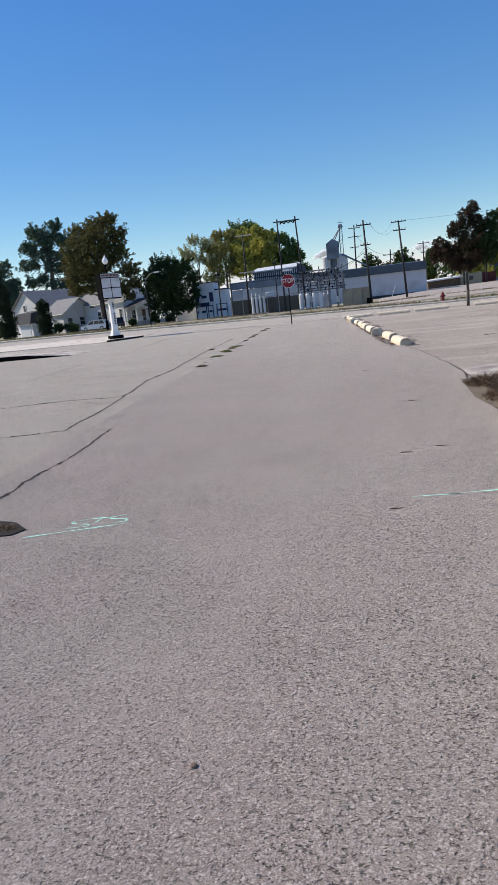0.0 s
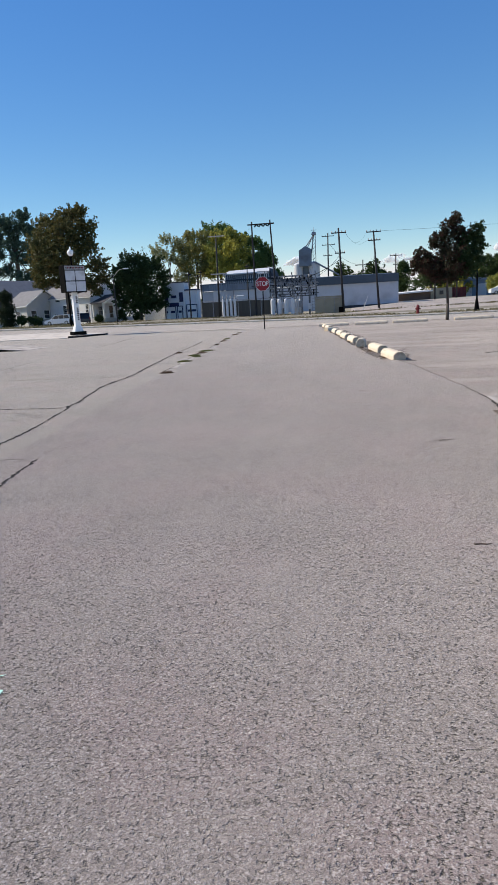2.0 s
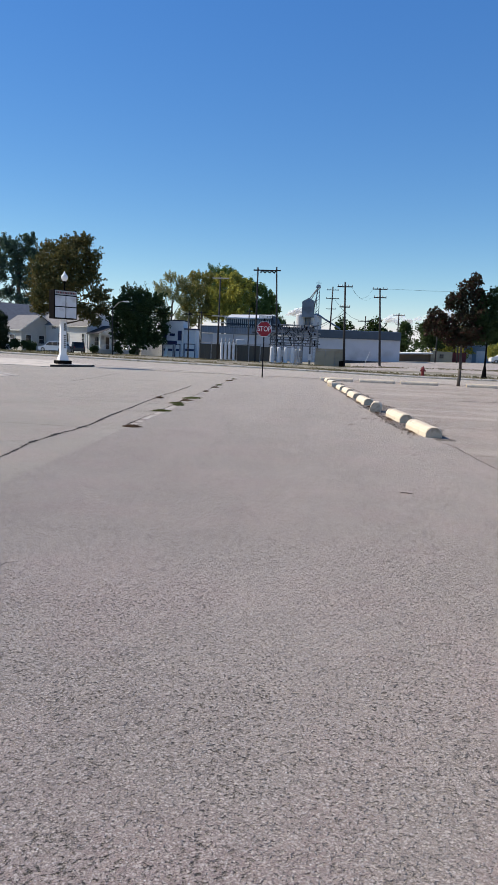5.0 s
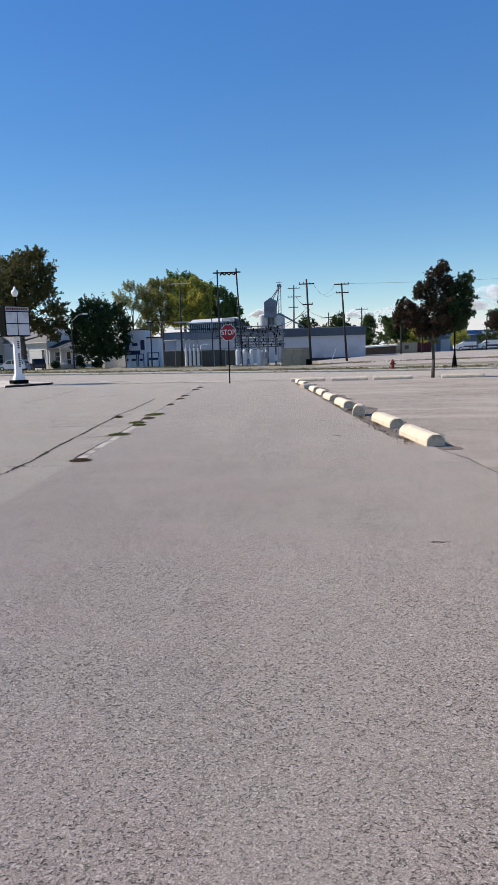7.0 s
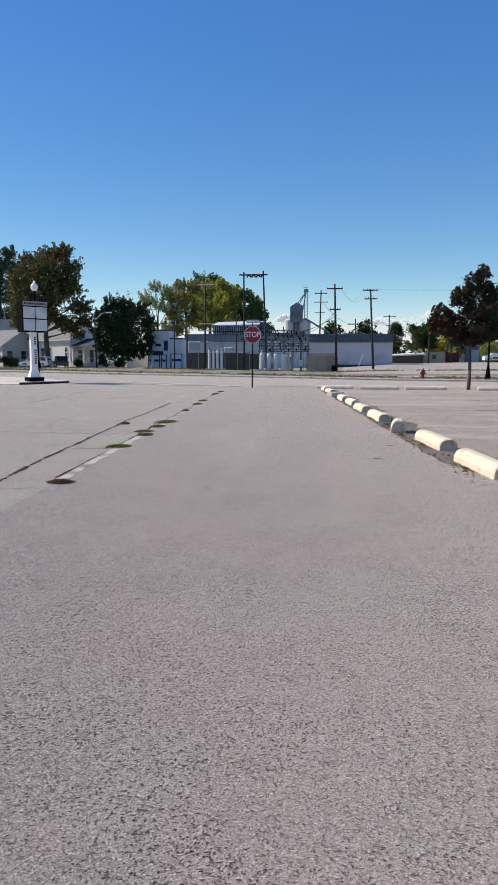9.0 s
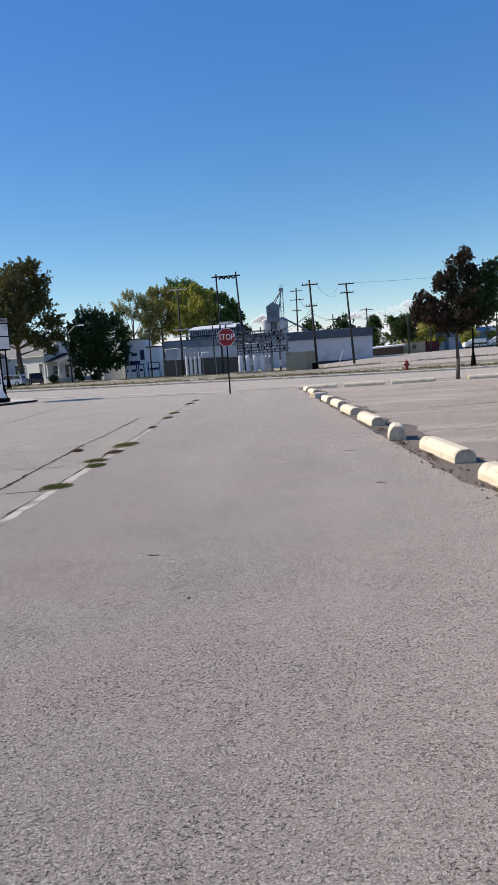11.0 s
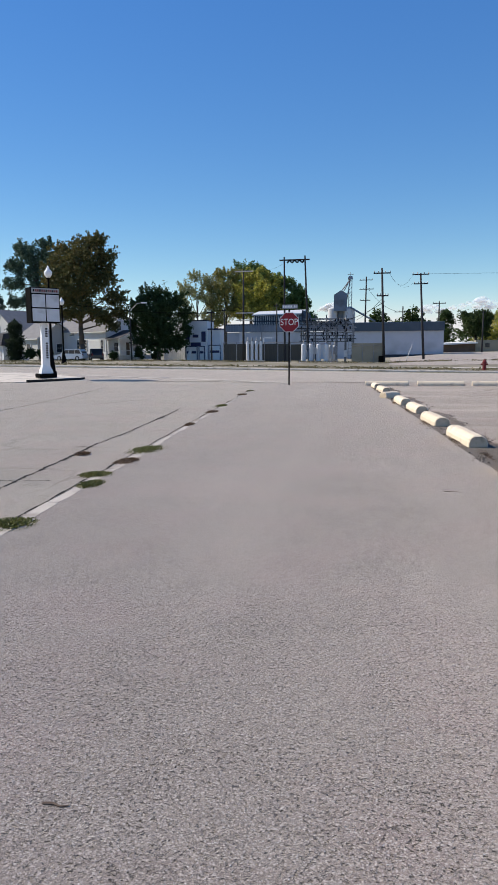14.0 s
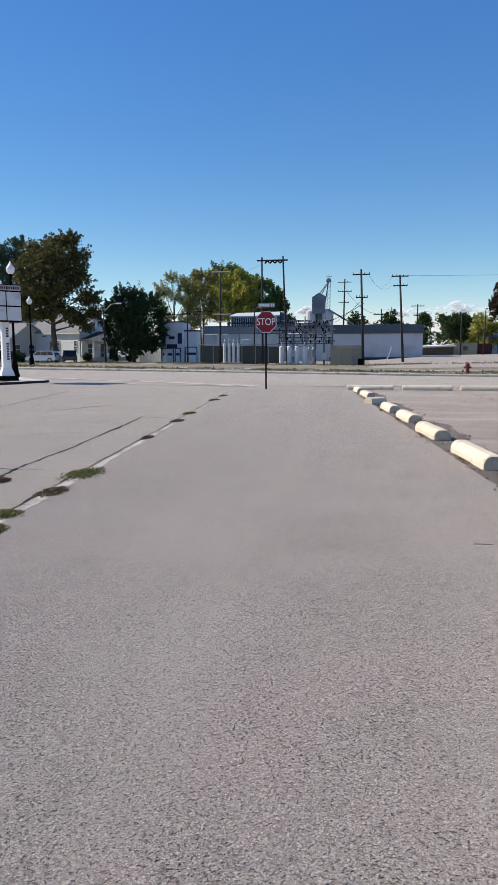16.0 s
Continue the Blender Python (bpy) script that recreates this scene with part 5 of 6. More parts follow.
def tank_unit(x, y, n, label, h=2.3, gap=0.52, r=0.21):
    root = thing("transformer", x, y, G(x, y), label, "transformer", "substation transformers")
    part("pad", Geo().box(((n - 1) * gap / 2, 0, 0.1), (n * gap + 0.2, 1.2, 0.2)), M_CONC, root)
    for k in range(n):
        t = part("tank", Geo().lathe((k * gap, 0.02 * (k % 2), 0.2), [(r * 0.95, 0), (r, 0.03), (r, h - 0.3), (r * 0.8, h - 0.2), (r * 0.5, h - 0.14)], 14), M_LIGHTGREY, root, "pale grey steel tank", smooth=False)
        part("bushing", Geo().lathe((k * gap, 0.02 * (k % 2), h + 0.05), [(0.05, 0), (0.09, 0.08), (0.05, 0.14), (0.09, 0.22), (0.05, 0.28), (0.07, 0.36), (0.02, 0.45)], 8), M_GALV, t)
    part("top_beam", Geo().box(((n - 1) * gap / 2, 0, h + 0.02), (n * gap, 0.14, 0.1)), M_GALV, root)
    return root


tank_unit(-12.0, 88.9, 4, "row of pale grey transformer tanks before the slatted fence", 2.4, 0.52, 0.17)
tank_unit(-5.5, 89.6, 4, "row of pale grey regulator tanks in the substation", 2.1, 0.88, 0.28)
tank_unit(-3.1, 92.2, 3, "pale grey regulator tanks under a steel rack", 2.0)
tb = thing("transformer", -10.2, 93, G(-10, 93), "boxy grey transformer with cooling fins", "transformer", "substation transformers")
part("tank", Geo().box((0, 0, 1.6), (1.1, 1.2, 2.6), b=0.05), M_LIGHTGREY, tb)
for k in range(6):
    part("fin", Geo().box((0.62, -0.5 + k * 0.2, 1.6), (0.18, 0.05, 2.2)), M_LIGHTGREY, tb)

rack = thing("substation_rack", -6.0, 91.5, G(-4, 91.5), "galvanised steel rack crowded with switches and insulators", "substation rack")
RX = (0.0, 1.5, 3.0, 4.1, 5.2, 6.1)
for j, dy in enumerate((0.0, 2.2)):
    for i, rx in enumerate(RX):
        part("post", Geo().box((rx, dy, 2.0 + 0.35 * ((i + j) % 3)), (0.13, 0.13, 4.3 + 0.7 * ((i + j) % 3))), (M_DARKMETAL, M_GALV)[(i + j) % 2], rack)
for z in (2.45, 2.75, 3.15, 3.5, 3.8, 4.1, 4.45, 4.75, 5.1):
    for dy in (0.0, 2.2):
        part("beam", Geo().box((3.05 + 0.2 * math.sin(z * 5), dy - 0.07, z), (6.4 - 0.6 * (z > 4.5), 0.09, 0.09)), M_DARKMETAL if int(z * 20) % 2 else M_GALV, rack)
rr = random.Random(4)
for k in range(120):
    ix, iz, iy = rr.uniform(0, 6.1), rr.choice((2.5, 2.85, 3.2, 3.6, 3.85, 4.2, 4.5, 4.8)), rr.choice((-0.1, 2.1))
    part("insulator", Geo().lathe((ix, iy, iz), [(0.03, 0), (0.08, 0.06), (0.05, 0.1), (0.085, 0.17), (0.05, 0.21), (0.08, 0.28), (0.03, 0.38)], 7), rr.choice((M_BLACK, M_GALV, M_POST, M_DARKMETAL)), rack)
for k in range(46):
    ix = rr.uniform(0.1, 5.4)
    z = rr.choice((2.5, 3.0, 3.4, 3.7, 4.1, 4.4))
    part("switch_arm", Geo().tube((ix, -0.1, z), (ix + rr.uniform(-0.6, 0.7), -0.15, z + rr.uniform(0.3, 0.75)), 0.035, 0.03, 5), rr.choice((M_GALV, M_BLACK, M_DARKMETAL)), rack)
for k in range(5):
    part("control_box", Geo().box((0.5 + k * 1.2, -0.2, 1.0 + 0.35 * (k % 2)), (0.45, 0.3, 0.8), b=0.02), rr.choice((M_LIGHTGREY, M_GALV)), rack)
for k in range(2):
    part("ladder_rail", Geo().box((5.6 + k * 0.35, -0.5, 1.3), (0.05, 0.05, 2.6)), M_GALV, rack)
for k in range(6):
    part("rung", Geo().box((5.78, -0.5, 0.4 + k * 0.4), (0.33, 0.04, 0.04)), M_GALV, rack)

tw = thing("screen_wall", 1.9, 90.5, G(2, 90.5), "tan block screen wall beside the substation", "wall")
for k in range(3):
    part("wall_panel", Geo().box((-1.25 + k * 1.25, 0, 1.1), (1.235, 0.2, 2.3)), M_TANWALL, tw)
for k in range(2):
    part("post", Geo().tube((-0.6 + k * 1.25, -0.2, -0.1), (-0.6 + k * 1.25, -0.2, 2.0), 0.028, 0.028, 7), M_GALV, tw)
part("top_rail", Geo().tube((-1.9, -0.2, 2.0), (1.9, -0.2, 2.0), 0.025, 0.025, 6), M_GALV, tw)
piece("bin", Geo().box((0, 0, 0.4), (0.55, 0.5, 0.8), b=0.03), M_BLACK, "small black bin beside a utility pole", "bin", at=pose(3.4, 89.6, G(3.4, 89.6)))
piece("guy_marker", Geo().tube((0, 0, -0.1), (0.75, 0, 2.0), 0.04, 0.04, 6), M_LIGHTGREY, "pale leaning guy-wire sleeve on the grass", "guy wire", at=pose(6.2, 92, G(6.2, 92)))

# ---- grain elevator ----
se = thing("grain_elevator", -8.2, 200, 1.0, "grey steel grain bins with conveyor tower behind the warehouse", "grain elevator")
part("upper_bin", Geo().prism([(-1.8, 11.5), (1.7, 11.5), (1.7, 16.2), (0.1, 17.1), (-1.8, 15.9)], -1.6, 1.6), M_METALWALL, se)
part("bin", Geo().lathe((-2.2, 0, 0), [(1.3, 0), (1.3, 12.1), (1.2, 12.3), (0.2, 12.7)], 18), M_LIGHTGREY, se)
part("bin", Geo().lathe((2.4, 0, 0), [(1.6, 0), (1.6, 11.9), (1.5, 12.2), (0.2, 12.8)], 18), M_LIGHTGREY, se)
part("bin", Geo().lathe((0.2, 1.5, 0), [(1.5, 0), (1.5, 11.6), (1.4, 11.9), (0.2, 12.4)], 18), M_METALWALL, se)
for a in (2.2, 3.1):
    part("tower_leg", Geo().tube((a, -1.2, 0), (a - 0.15 * (a - 2.65), -1.2, 20.6), 0.1, 0.1, 5), M_GALV, se)
for k in range(12):
    part("tower_brace", Geo().tube((2.2, -1.2, 8 + k), (3.1, -1.2, 9 + k), 0.05, 0.05, 4), M_GALV, se)
part("tower_head", Geo().box((2.65, -1.2, 20.4), (1.4, 1.2, 0.8), top=0.7), M_METALWALL, se)
part("mast", Geo().tube((2.65, -1.2, 20.6), (2.65, -1.2, 22.0), 0.07, 0.05, 5).box((2.65, -1.2, 21.3), (1.6, 0.1, 0.12)), M_GALV, se)
for tx, tz in ((0.2, 16.9), (-1.6, 12.4), (1.4, 12.6)):
    part("spout", Geo().tube((2.6, -1.2, 20.1), (tx, -0.8, tz), 0.15, 0.15, 6), M_GALV, se)
part("conveyor", Geo().tube((2.6, -1.4, 12.5), (9.5, -2, 8.5), 0.25, 0.25, 6), M_METALWALL, se)

# ---- beyond the open lot ----
sheet("far_lot", steps(-4, 70, 8), [72, 80, 90, 100, 115, 130, 137], 0.02, M_LOT, "pale asphalt lot beyond the grass strip", inside=lambda x, y: x > 4)
sheet("sidewalk_lane", steps(-80, 60, 5), [83.0, 85.2], 0.03, M_ROAD, "strip of grey paving before the houses and fence")
lb = thing("low_building", 16.6, 150, G(17, 150) - 0.1, "low brown building under a pale flat roof", "building")
part("wall", Geo().box((1.5, 3, 0.8), (6.6, 6, 1.8)), M_BROWN, lb)
part("roof", Geo().slab([(-2.2, -0.8, 1.75), (5.2, -0.8, 2.05), (5.2, 6.4, 2.3), (-2.2, 6.4, 2.0)], 0.28), M_TRIM, lb)
part("side_wing", Geo().box((7.0, 2, 1.2), (4.4, 5, 2.4)), M_TANWALL, lb)
part("window", Geo().box((7.0, -0.55, 1.4), (0.8, 0.08, 0.8)), M_GLASS, lb)
rc = thing("shipping_container", 27.2, 152, G(27, 152) - 0.05, "dark red steel container beside a blue shed", "container")
part("body", ribbed(-1.8, 1.8, 0.0, 0.0, 2.1, 0.3, 0.05), M_REDBOX, rc)
part("shell", Geo().box((0, 1.4, 1.05), (3.6, 2.4, 2.1)), M_REDBOX, rc)
sb = thing("shed", 36.0, 166, 1.4, "long blue-grey metal shed with shallow roof", "building")
part("wall", ribbed(-7.0, 16.0, 0.0, 0.0, 3.6, 0.5, 0.06), M_STEELBLUE, sb)
part("core", Geo().box((4.5, 5, 1.8), (23.0, 9.6, 3.6)), M_STEELBLUE, sb)
part("roof", Geo().slab([(-7.4, -0.5, 3.7), (16.4, -0.5, 3.7), (16.4, 5, 4.9), (-7.4, 5, 4.9)], 0.15), M_STEELBLUE, sb)
part("roof", Geo().slab([(-7.4, 10.5, 3.7), (16.4, 10.5, 3.7), (16.4, 5, 4.9), (-7.4, 5, 4.9)], 0.15), M_STEELBLUE, sb)
for k in range(3):
    part("door", Geo().box((-4.5 + k * 3.2, -0.1, 1.4), (2.2, 0.08, 2.8)), M_LIGHTGREY, sb)


# ---- vehicles ----
def wheel_at(root, x, y, r):
    t = part("wheel", Geo().tube((x, y - 0.1, r), (x, y + 0.1, r), r, r, 18), M_RUBBER, root, "black tyre")
    part("rim", Geo().tube((x, y - 0.115, r), (x, y + 0.115, r), r * 0.6, r * 0.6, 12), M_CHROME, t, "silver rim")


def car(x, y, turn, paint, label, L=4.6, W=1.8, H=1.65):
    """A wagon with its nose towards -x."""
    root = thing("car", x, y, G(x, y), label, "car", turn=turn)
    h = L / 2
    body = [(-h, 0.35), (-h, 0.62), (-h + 0.12, 0.78), (-h + 1.05, 0.95), (h - 0.1, 0.98), (h, 0.8), (h, 0.35), (h - 0.3, 0.25), (-h + 0.2, 0.25)]
    part("body", Geo().prism(body, -W / 2, W / 2), paint, root)
    cab = [(-h + 0.95, 0.94), (-h + 1.75, H - 0.06), (-h + 2.2, H), (h - 0.5, H - 0.03), (h - 0.08, 0.97)]
    part("cabin", Geo().prism(cab, -W / 2 + 0.1, W / 2 - 0.1), paint, root)
    for s in (-1, 1):
        for a, b, c, d in ((-h + 1.25, -h + 1.85, -h + 2.35, -h + 2.35), (-h + 2.43, -h + 2.43, -h + 3.3, -h + 3.3), (-h + 3.38, -h + 3.38, h - 0.55, h - 0.3)):
            g = Geo().prism([(a, 1.0), (b, H - 0.14), (c, H - 0.12), (d, 1.0)], s * (W / 2 - 0.095), s * (W / 2 - 0.08))
            part("side_window", g, M_GLASS, root)
        part("headlight", Geo().box((-h + 0.06, s * (W / 2 - 0.3), 0.68), (0.16, 0.4, 0.16)), M_OPAL, root)
        part("tail_light", Geo().box((h - 0.03, s * (W / 2 - 0.15), 0.85), (0.1, 0.22, 0.3)), M_HYDRANT, root)
        for wx in (-h + 0.85, h - 0.85):
            wheel_at(root, wx, s * (W / 2 - 0.08), 0.33)
    part("windscreen", Geo().slab([(-h + 1.0, -W / 2 + 0.2, 1.0), (-h + 1.0, W / 2 - 0.2, 1.0), (-h + 1.74, W / 2 - 0.25, H - 0.1), (-h + 1.74, -W / 2 + 0.25, H - 0.1)], 0.02), M_GLASS, root)
    part("rear_window", Geo().slab([(h - 0.12, -W / 2 + 0.25, 1.05), (h - 0.12, W / 2 - 0.25, 1.05), (h - 0.46, W / 2 - 0.28, H - 0.14), (h - 0.46, -W / 2 + 0.28, H - 0.14)], -0.02), M_GLASS, root)
    return root


car(-41.0, 102.2, -3, M_CARWHITE, "white wagon parked before a white house")
car(-38.2, 104.6, -60, M_CARDARK, "dark wagon parked behind a white one", 4.5, 1.8, 1.7)


def van(x, y, turn, label, L=6.0, H=2.6):
    root = thing("van", x, y, G(x, y), label, "van", turn=turn)
    h = L / 2
    out = [(-h, 0.35), (-h, 1.1), (-h + 0.5, 1.25), (-h + 1.1, H - 0.3), (-h + 1.6, H), (h, H), (h, 0.35)]
    part("body", Geo().prism(out, -1.0, 1.0), M_CARWHITE, root)
    part("windscreen", Geo().slab([(-h + 0.48, -0.85, 1.3), (-h + 0.48, 0.85, 1.3), (-h + 1.06, 0.8, H - 0.35), (-h + 1.06, -0.8, H - 0.35)], 0.03), M_GLASS, root)
    for s in (-1, 1):
        part("side_window", Geo().prism([(-h + 0.95, 1.3), (-h + 1.3, H - 0.45), (-h + 2.0, H - 0.45), (-h + 2.0, 1.3)], s * 1.005, s * 1.02), M_GLASS, root)
        part("side_band", Geo().box((0.8, s * 1.01, 0.8), (L * 0.65, 0.03, 0.35)), M_GLASS, root)
        for wx in (-h + 1.0, h - 1.1):
            wheel_at(root, wx, s * 0.92, 0.38)
    return root


van(35.2, 148, 5, "white van parked on the far lot", 4.2, 1.75)
van(40.6, 149, -4, "long white van parked on the far lot", 5.0, 1.9)
van(47.0, 150, 0, "white box van parked on the far lot", 4.8, 2.1)
van(53.6, 151, 3, "white van parked on the far lot", 4.6, 1.9)


# far woods close the horizon
def stuff_leaves(name, centres, spread, n, size, material, label, seed, kind="stuff"):
    rnd = np.random.default_rng(seed)
    c = np.array(centres)
    p = c[rnd.integers(0, len(c), n)] + rnd.normal(size=(n, 3)) * np.array(spread)
    s = size * rnd.uniform(0.6, 1.4, n)[:, None]
    a = rnd.normal(size=(n, 3))
    a /= np.linalg.norm(a, axis=1)[:, None]
    b = np.cross(a, rnd.normal(size=(n, 3)))
    b /= np.linalg.norm(b, axis=1)[:, None]
    v = np.stack([p - a * s * 0.5, p + b * s * 0.35, p + a * s * 0.5, p - b * s * 0.35], 1).reshape(-1, 3)
    me = bpy.data.meshes.new(name)
    me.from_pydata(v.tolist(), [], np.arange(4 * n).reshape(-1, 4).tolist())
    me.materials.append(material)
    return tagged(new(name, me), label, "", "", kind)


fw = []
rw = random.Random(9)
for k in range(240):
    xx = -260 + k * 2.4
    hh = 4.5 + 2.2 * math.sin(xx * 0.05) + rw.uniform(-1, 1.6)
    for q in range(4):
        fw.append((xx + rw.uniform(-2, 2), 275 + rw.uniform(-6, 6), 1.2 + hh * (0.15 + 0.28 * q)))
stuff_leaves("far_woods", fw, (1.4, 1.4, 0.9), 26000, 1.1, F_GREEN, "low line of green woods along the horizon", 5)


# ---- clouds ----
def cloud(x, y, z, w, h, label, seed):
    rnd = random.Random(seed)
    bm = bmesh.new()
    for k in range(46):
        t = rnd.uniform(-0.5, 0.5)
        r = h * rnd.uniform(0.12, 0.34) * (1.15 - 1.5 * abs(t))
        m = Matrix.Translation((t * w, rnd.uniform(-0.2, 0.2) * w * 0.4, rnd.uniform(0.0, 0.75) * h * (1.1 - 1.8 * abs(t)))) @ Matrix.Diagonal((1.7, 1.4, 0.75, 1))
        bmesh.ops.create_icosphere(bm, subdivisions=3, radius=r, matrix=m)
    for v in bm.verts:
        d = noise.fractal(v.co * (6.0 / h) * 0.6, 0.8, 2.1, 6)
        v.co += v.normal * d * h * 0.10
        v.co.z = max(v.co.z, -0.12 * h + 0.02 * h * d)
    me = bpy.data.meshes.new("cloud")
    bm.to_mesh(me)
    bm.free()
    me.polygons.foreach_set("use_smooth", [True] * len(me.polygons))
    me.materials.append(M_CLOUD)
    ob = new("cloud", me)
    ob.matrix_basis = Matrix.Translation((x, y, z))
    return tagged(ob, label, "cloud", "clouds low over the horizon", "structure")


cloud(700, 2500, 160, 400, 95, "white heaped cloud low over the horizon", 1)
cloud(340, 2500, 150, 230, 40, "white heaped cloud low over the horizon", 2)
cloud(1050, 2500, 160, 500, 100, "white heaped cloud low over the horizon", 3)
cloud(165, 2500, 140, 120, 34, "small white cloud low over the horizon", 4)
cloud(-185, 2500, 150, 100, 36, "small white cloud low over the horizon", 5)


# ---- marks, cracks and weeds on the ground ----
def crack(name, pts, w, material, label, seed, dz=0.0065, jag=0.03, category="crack"):
    rnd = random.Random(seed)
    fine = []
    for (xa, ya), (xb, yb) in zip(pts, pts[1:]):
        n = max(2, int(math.hypot(xb - xa, yb - ya) / 0.04))
        for i in range(n):
            fine.append((xa + (xb - xa) * i / n, ya + (yb - ya) * i / n))
    fine.append(pts[-1])
    g = Geo()
    rows = []
    for i, (x, y) in enumerate(fine):
        a, b = fine[max(0, i - 1)], fine[min(len(fine) - 1, i + 1)]
        dx, dy = b[0] - a[0], b[1] - a[1]
        L = math.hypot(dx, dy) or 1
        nx, ny = -dy / L, dx / L
        j = jag * (0.5 * rnd.uniform(-1, 1) + 1.2 * noise.noise(Vector((x * 1.7, y * 1.7, seed)))) * (0 < i < len(fine) - 1)
        ww = w * max(0.12, rnd.gauss(0.55, 0.4) + 1.3 * max(0.0, noise.noise(Vector((x * 2.3, y * 2.3, seed + 9.0))))) * (0.3 if i in (0, len(fine) - 1) else 1)
        x, y = x + nx * j, y + ny * j
        rows.append(((x - nx * ww / 2, y - ny * ww / 2), (x + nx * ww / 2, y + ny * ww / 2)))
    for l, r in rows:
        g.v += [(*l, G(*l) + dz), (*r, G(*r) + dz)]
    g.f += [(2 * i, 2 * i + 1, 2 * i + 3, 2 * i + 2) for i in range(len(rows) - 1)]
    return piece(name, g, material, label, category, "", "structure")


CR = "dark jagged crack across the worn asphalt"
crack("crack", [(-3.141, 5.559), (1.140, 5.914), (1.354, 6.027), (1.610, 6.035), (1.514, 6.565), (1.428, 7.390), (1.278, 8.290), (1.143, 9.062)], 0.034, M_TAR, CR, 1)
crack("crack", [(-1.83, 8.43), (0.17, 9.03), (0.84, 8.98), (1.12, 9.00), (1.06, 9.50), (0.89, 10.30), (0.71, 11.20), (0.65, 12.20), (0.60, 13.40), (0.35, 15.00), (0.10, 17.00), (-0.18, 19.20), (-0.37, 20.65), (-0.46, 22.03), (-0.78, 25.00), (-0.97, 26.60)], 0.055, M_TAR, CR, 2)
crack("crack", [(2.634, 2.049), (2.465, 3.481), (2.402, 3.861), (2.438, 4.239), (2.375, 4.850), (2.259, 5.621), (2.216, 5.953)], 0.03, M_TAR, CR, 3, 0.0105)
crack("crack", [(2.216, 5.953), (1.864, 5.929), (1.610, 6.035)], 0.012, M_TAR, CR, 4, 0.0105)
crack("crack", [(2.129, 6.141), (2.436, 6.733), (2.732, 7.150)], 0.006, M_TAR, CR, 14, 0.0105)
crack("crack", [(-0.6, 20.3), (-0.25, 20.25), (0.0, 20.3)], 0.02, M_TAR, CR, 15)
crack("crack", [(-2.2, 13.1), (0.33, 13.05), (0.76, 13.03), (1.15, 13.1)], 0.016, M_TAR, CR, 5)
crack("crack", [(-2.4, 17.9), (-0.5, 17.8), (0.05, 17.8), (0.35, 17.9)], 0.02, M_TAR, CR, 6)
crack("crack", [(0.3, 15.95), (0.6, 16.0), (0.9, 16.0)], 0.02, M_TAR, CR, 7)
crack("crack", [(-4.9, 25.4), (-5.4, 28.9), (-6.7, 35.5)], 0.04, M_TAR, CR, 8)
crack("crack", [(-3.6, 27.4), (-2.8, 29.8)], 0.04, M_TAR, CR, 9)
crack("crack", [(-3.2, 13.5), (-3.7, 16.6), (-4.1, 18.6)], 0.02, M_TAR, CR, 10)
crack("crack", [(-0.97, 26.6), (-0.15, 26.4)], 0.03, M_TAR, CR, 11)
crack("drive_edge", [(5.720, 14.100), (5.900, 13.100), (6.089, 11.363), (6.254, 9.926), (6.337, 8.502), (6.284, 6.044), (6.399, 2.461)], 0.018, M_TAR, "ragged dark edge where drive meets the lot", 16, 0.0105, 0.03)
crack("lot_line", [(5.66, 19.6), (6.5, 20.0), (7.2, 20.3)], 0.05, M_KERB, "worn white parking line", 17, 0.012, 0.03, "parking line")
crack("lot_line", [(5.53, 20.2), (6.3, 20.5)], 0.04, M_KERB, "worn white parking line", 18, 0.012, 0.03, "parking line")
for k, (a, b) in enumerate((((6.5, 24.5), (10.5, 25.4)), ((8.0, 29.5), (12.0, 30.1)), ((7.5, 33.2), (10.0, 33.5)), ((10.5, 21.5), (14.0, 22.6)), ((13.0, 27.0), (16.0, 27.4)), ((7.5, 15.2), (10.0, 16.6)))):
    crack("crack", [a, ((a[0] + b[0]) / 2, (a[1] + b[1]) / 2 + 0.2), b], 0.07, M_TAR, "dark tar-sealed crack in the parking lot", 30 + k)
# raised concrete strip; shade on its face towards the old lot is painted black
rs = thing("raised_strip", 0, 0, 0, "raised pale concrete strip with painted shade on its kerb face", "kerb", kind="structure")
prof = ((-40, 29.0, 0.30), (-13.0, 26.2, 0.25), (-10.0, 25.8, 0.17), (-7.9, 25.55, 0.012))
g, f = Geo(), Geo()
for (xa, ya, ha), (xb, yb, hb) in zip(prof, prof[1:]):
    box_faces = [(0, 1, 2, 3), (4, 5, 6, 7), (3, 2, 6, 7), (0, 1, 5, 4), (0, 3, 7, 4), (1, 2, 6, 5)]
    g.add([(xa, ya, -0.05), (xb, yb, -0.05), (xb, yb, hb), (xa, ya, ha), (xa, ya + 2.6, -0.05), (xb, yb + 2.0, -0.05), (xb, yb + 2.0, hb), (xa, ya + 2.6, ha)], box_faces)
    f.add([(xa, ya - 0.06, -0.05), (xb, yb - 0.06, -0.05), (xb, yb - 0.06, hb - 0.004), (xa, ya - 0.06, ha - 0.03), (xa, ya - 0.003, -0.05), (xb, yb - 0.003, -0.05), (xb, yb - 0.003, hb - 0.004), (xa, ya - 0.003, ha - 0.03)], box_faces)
part("slab", g, M_OLDCONC, rs)
part("kerb_face_shade", f, M_BLACK, rs, "kerb face painted black for its shade")
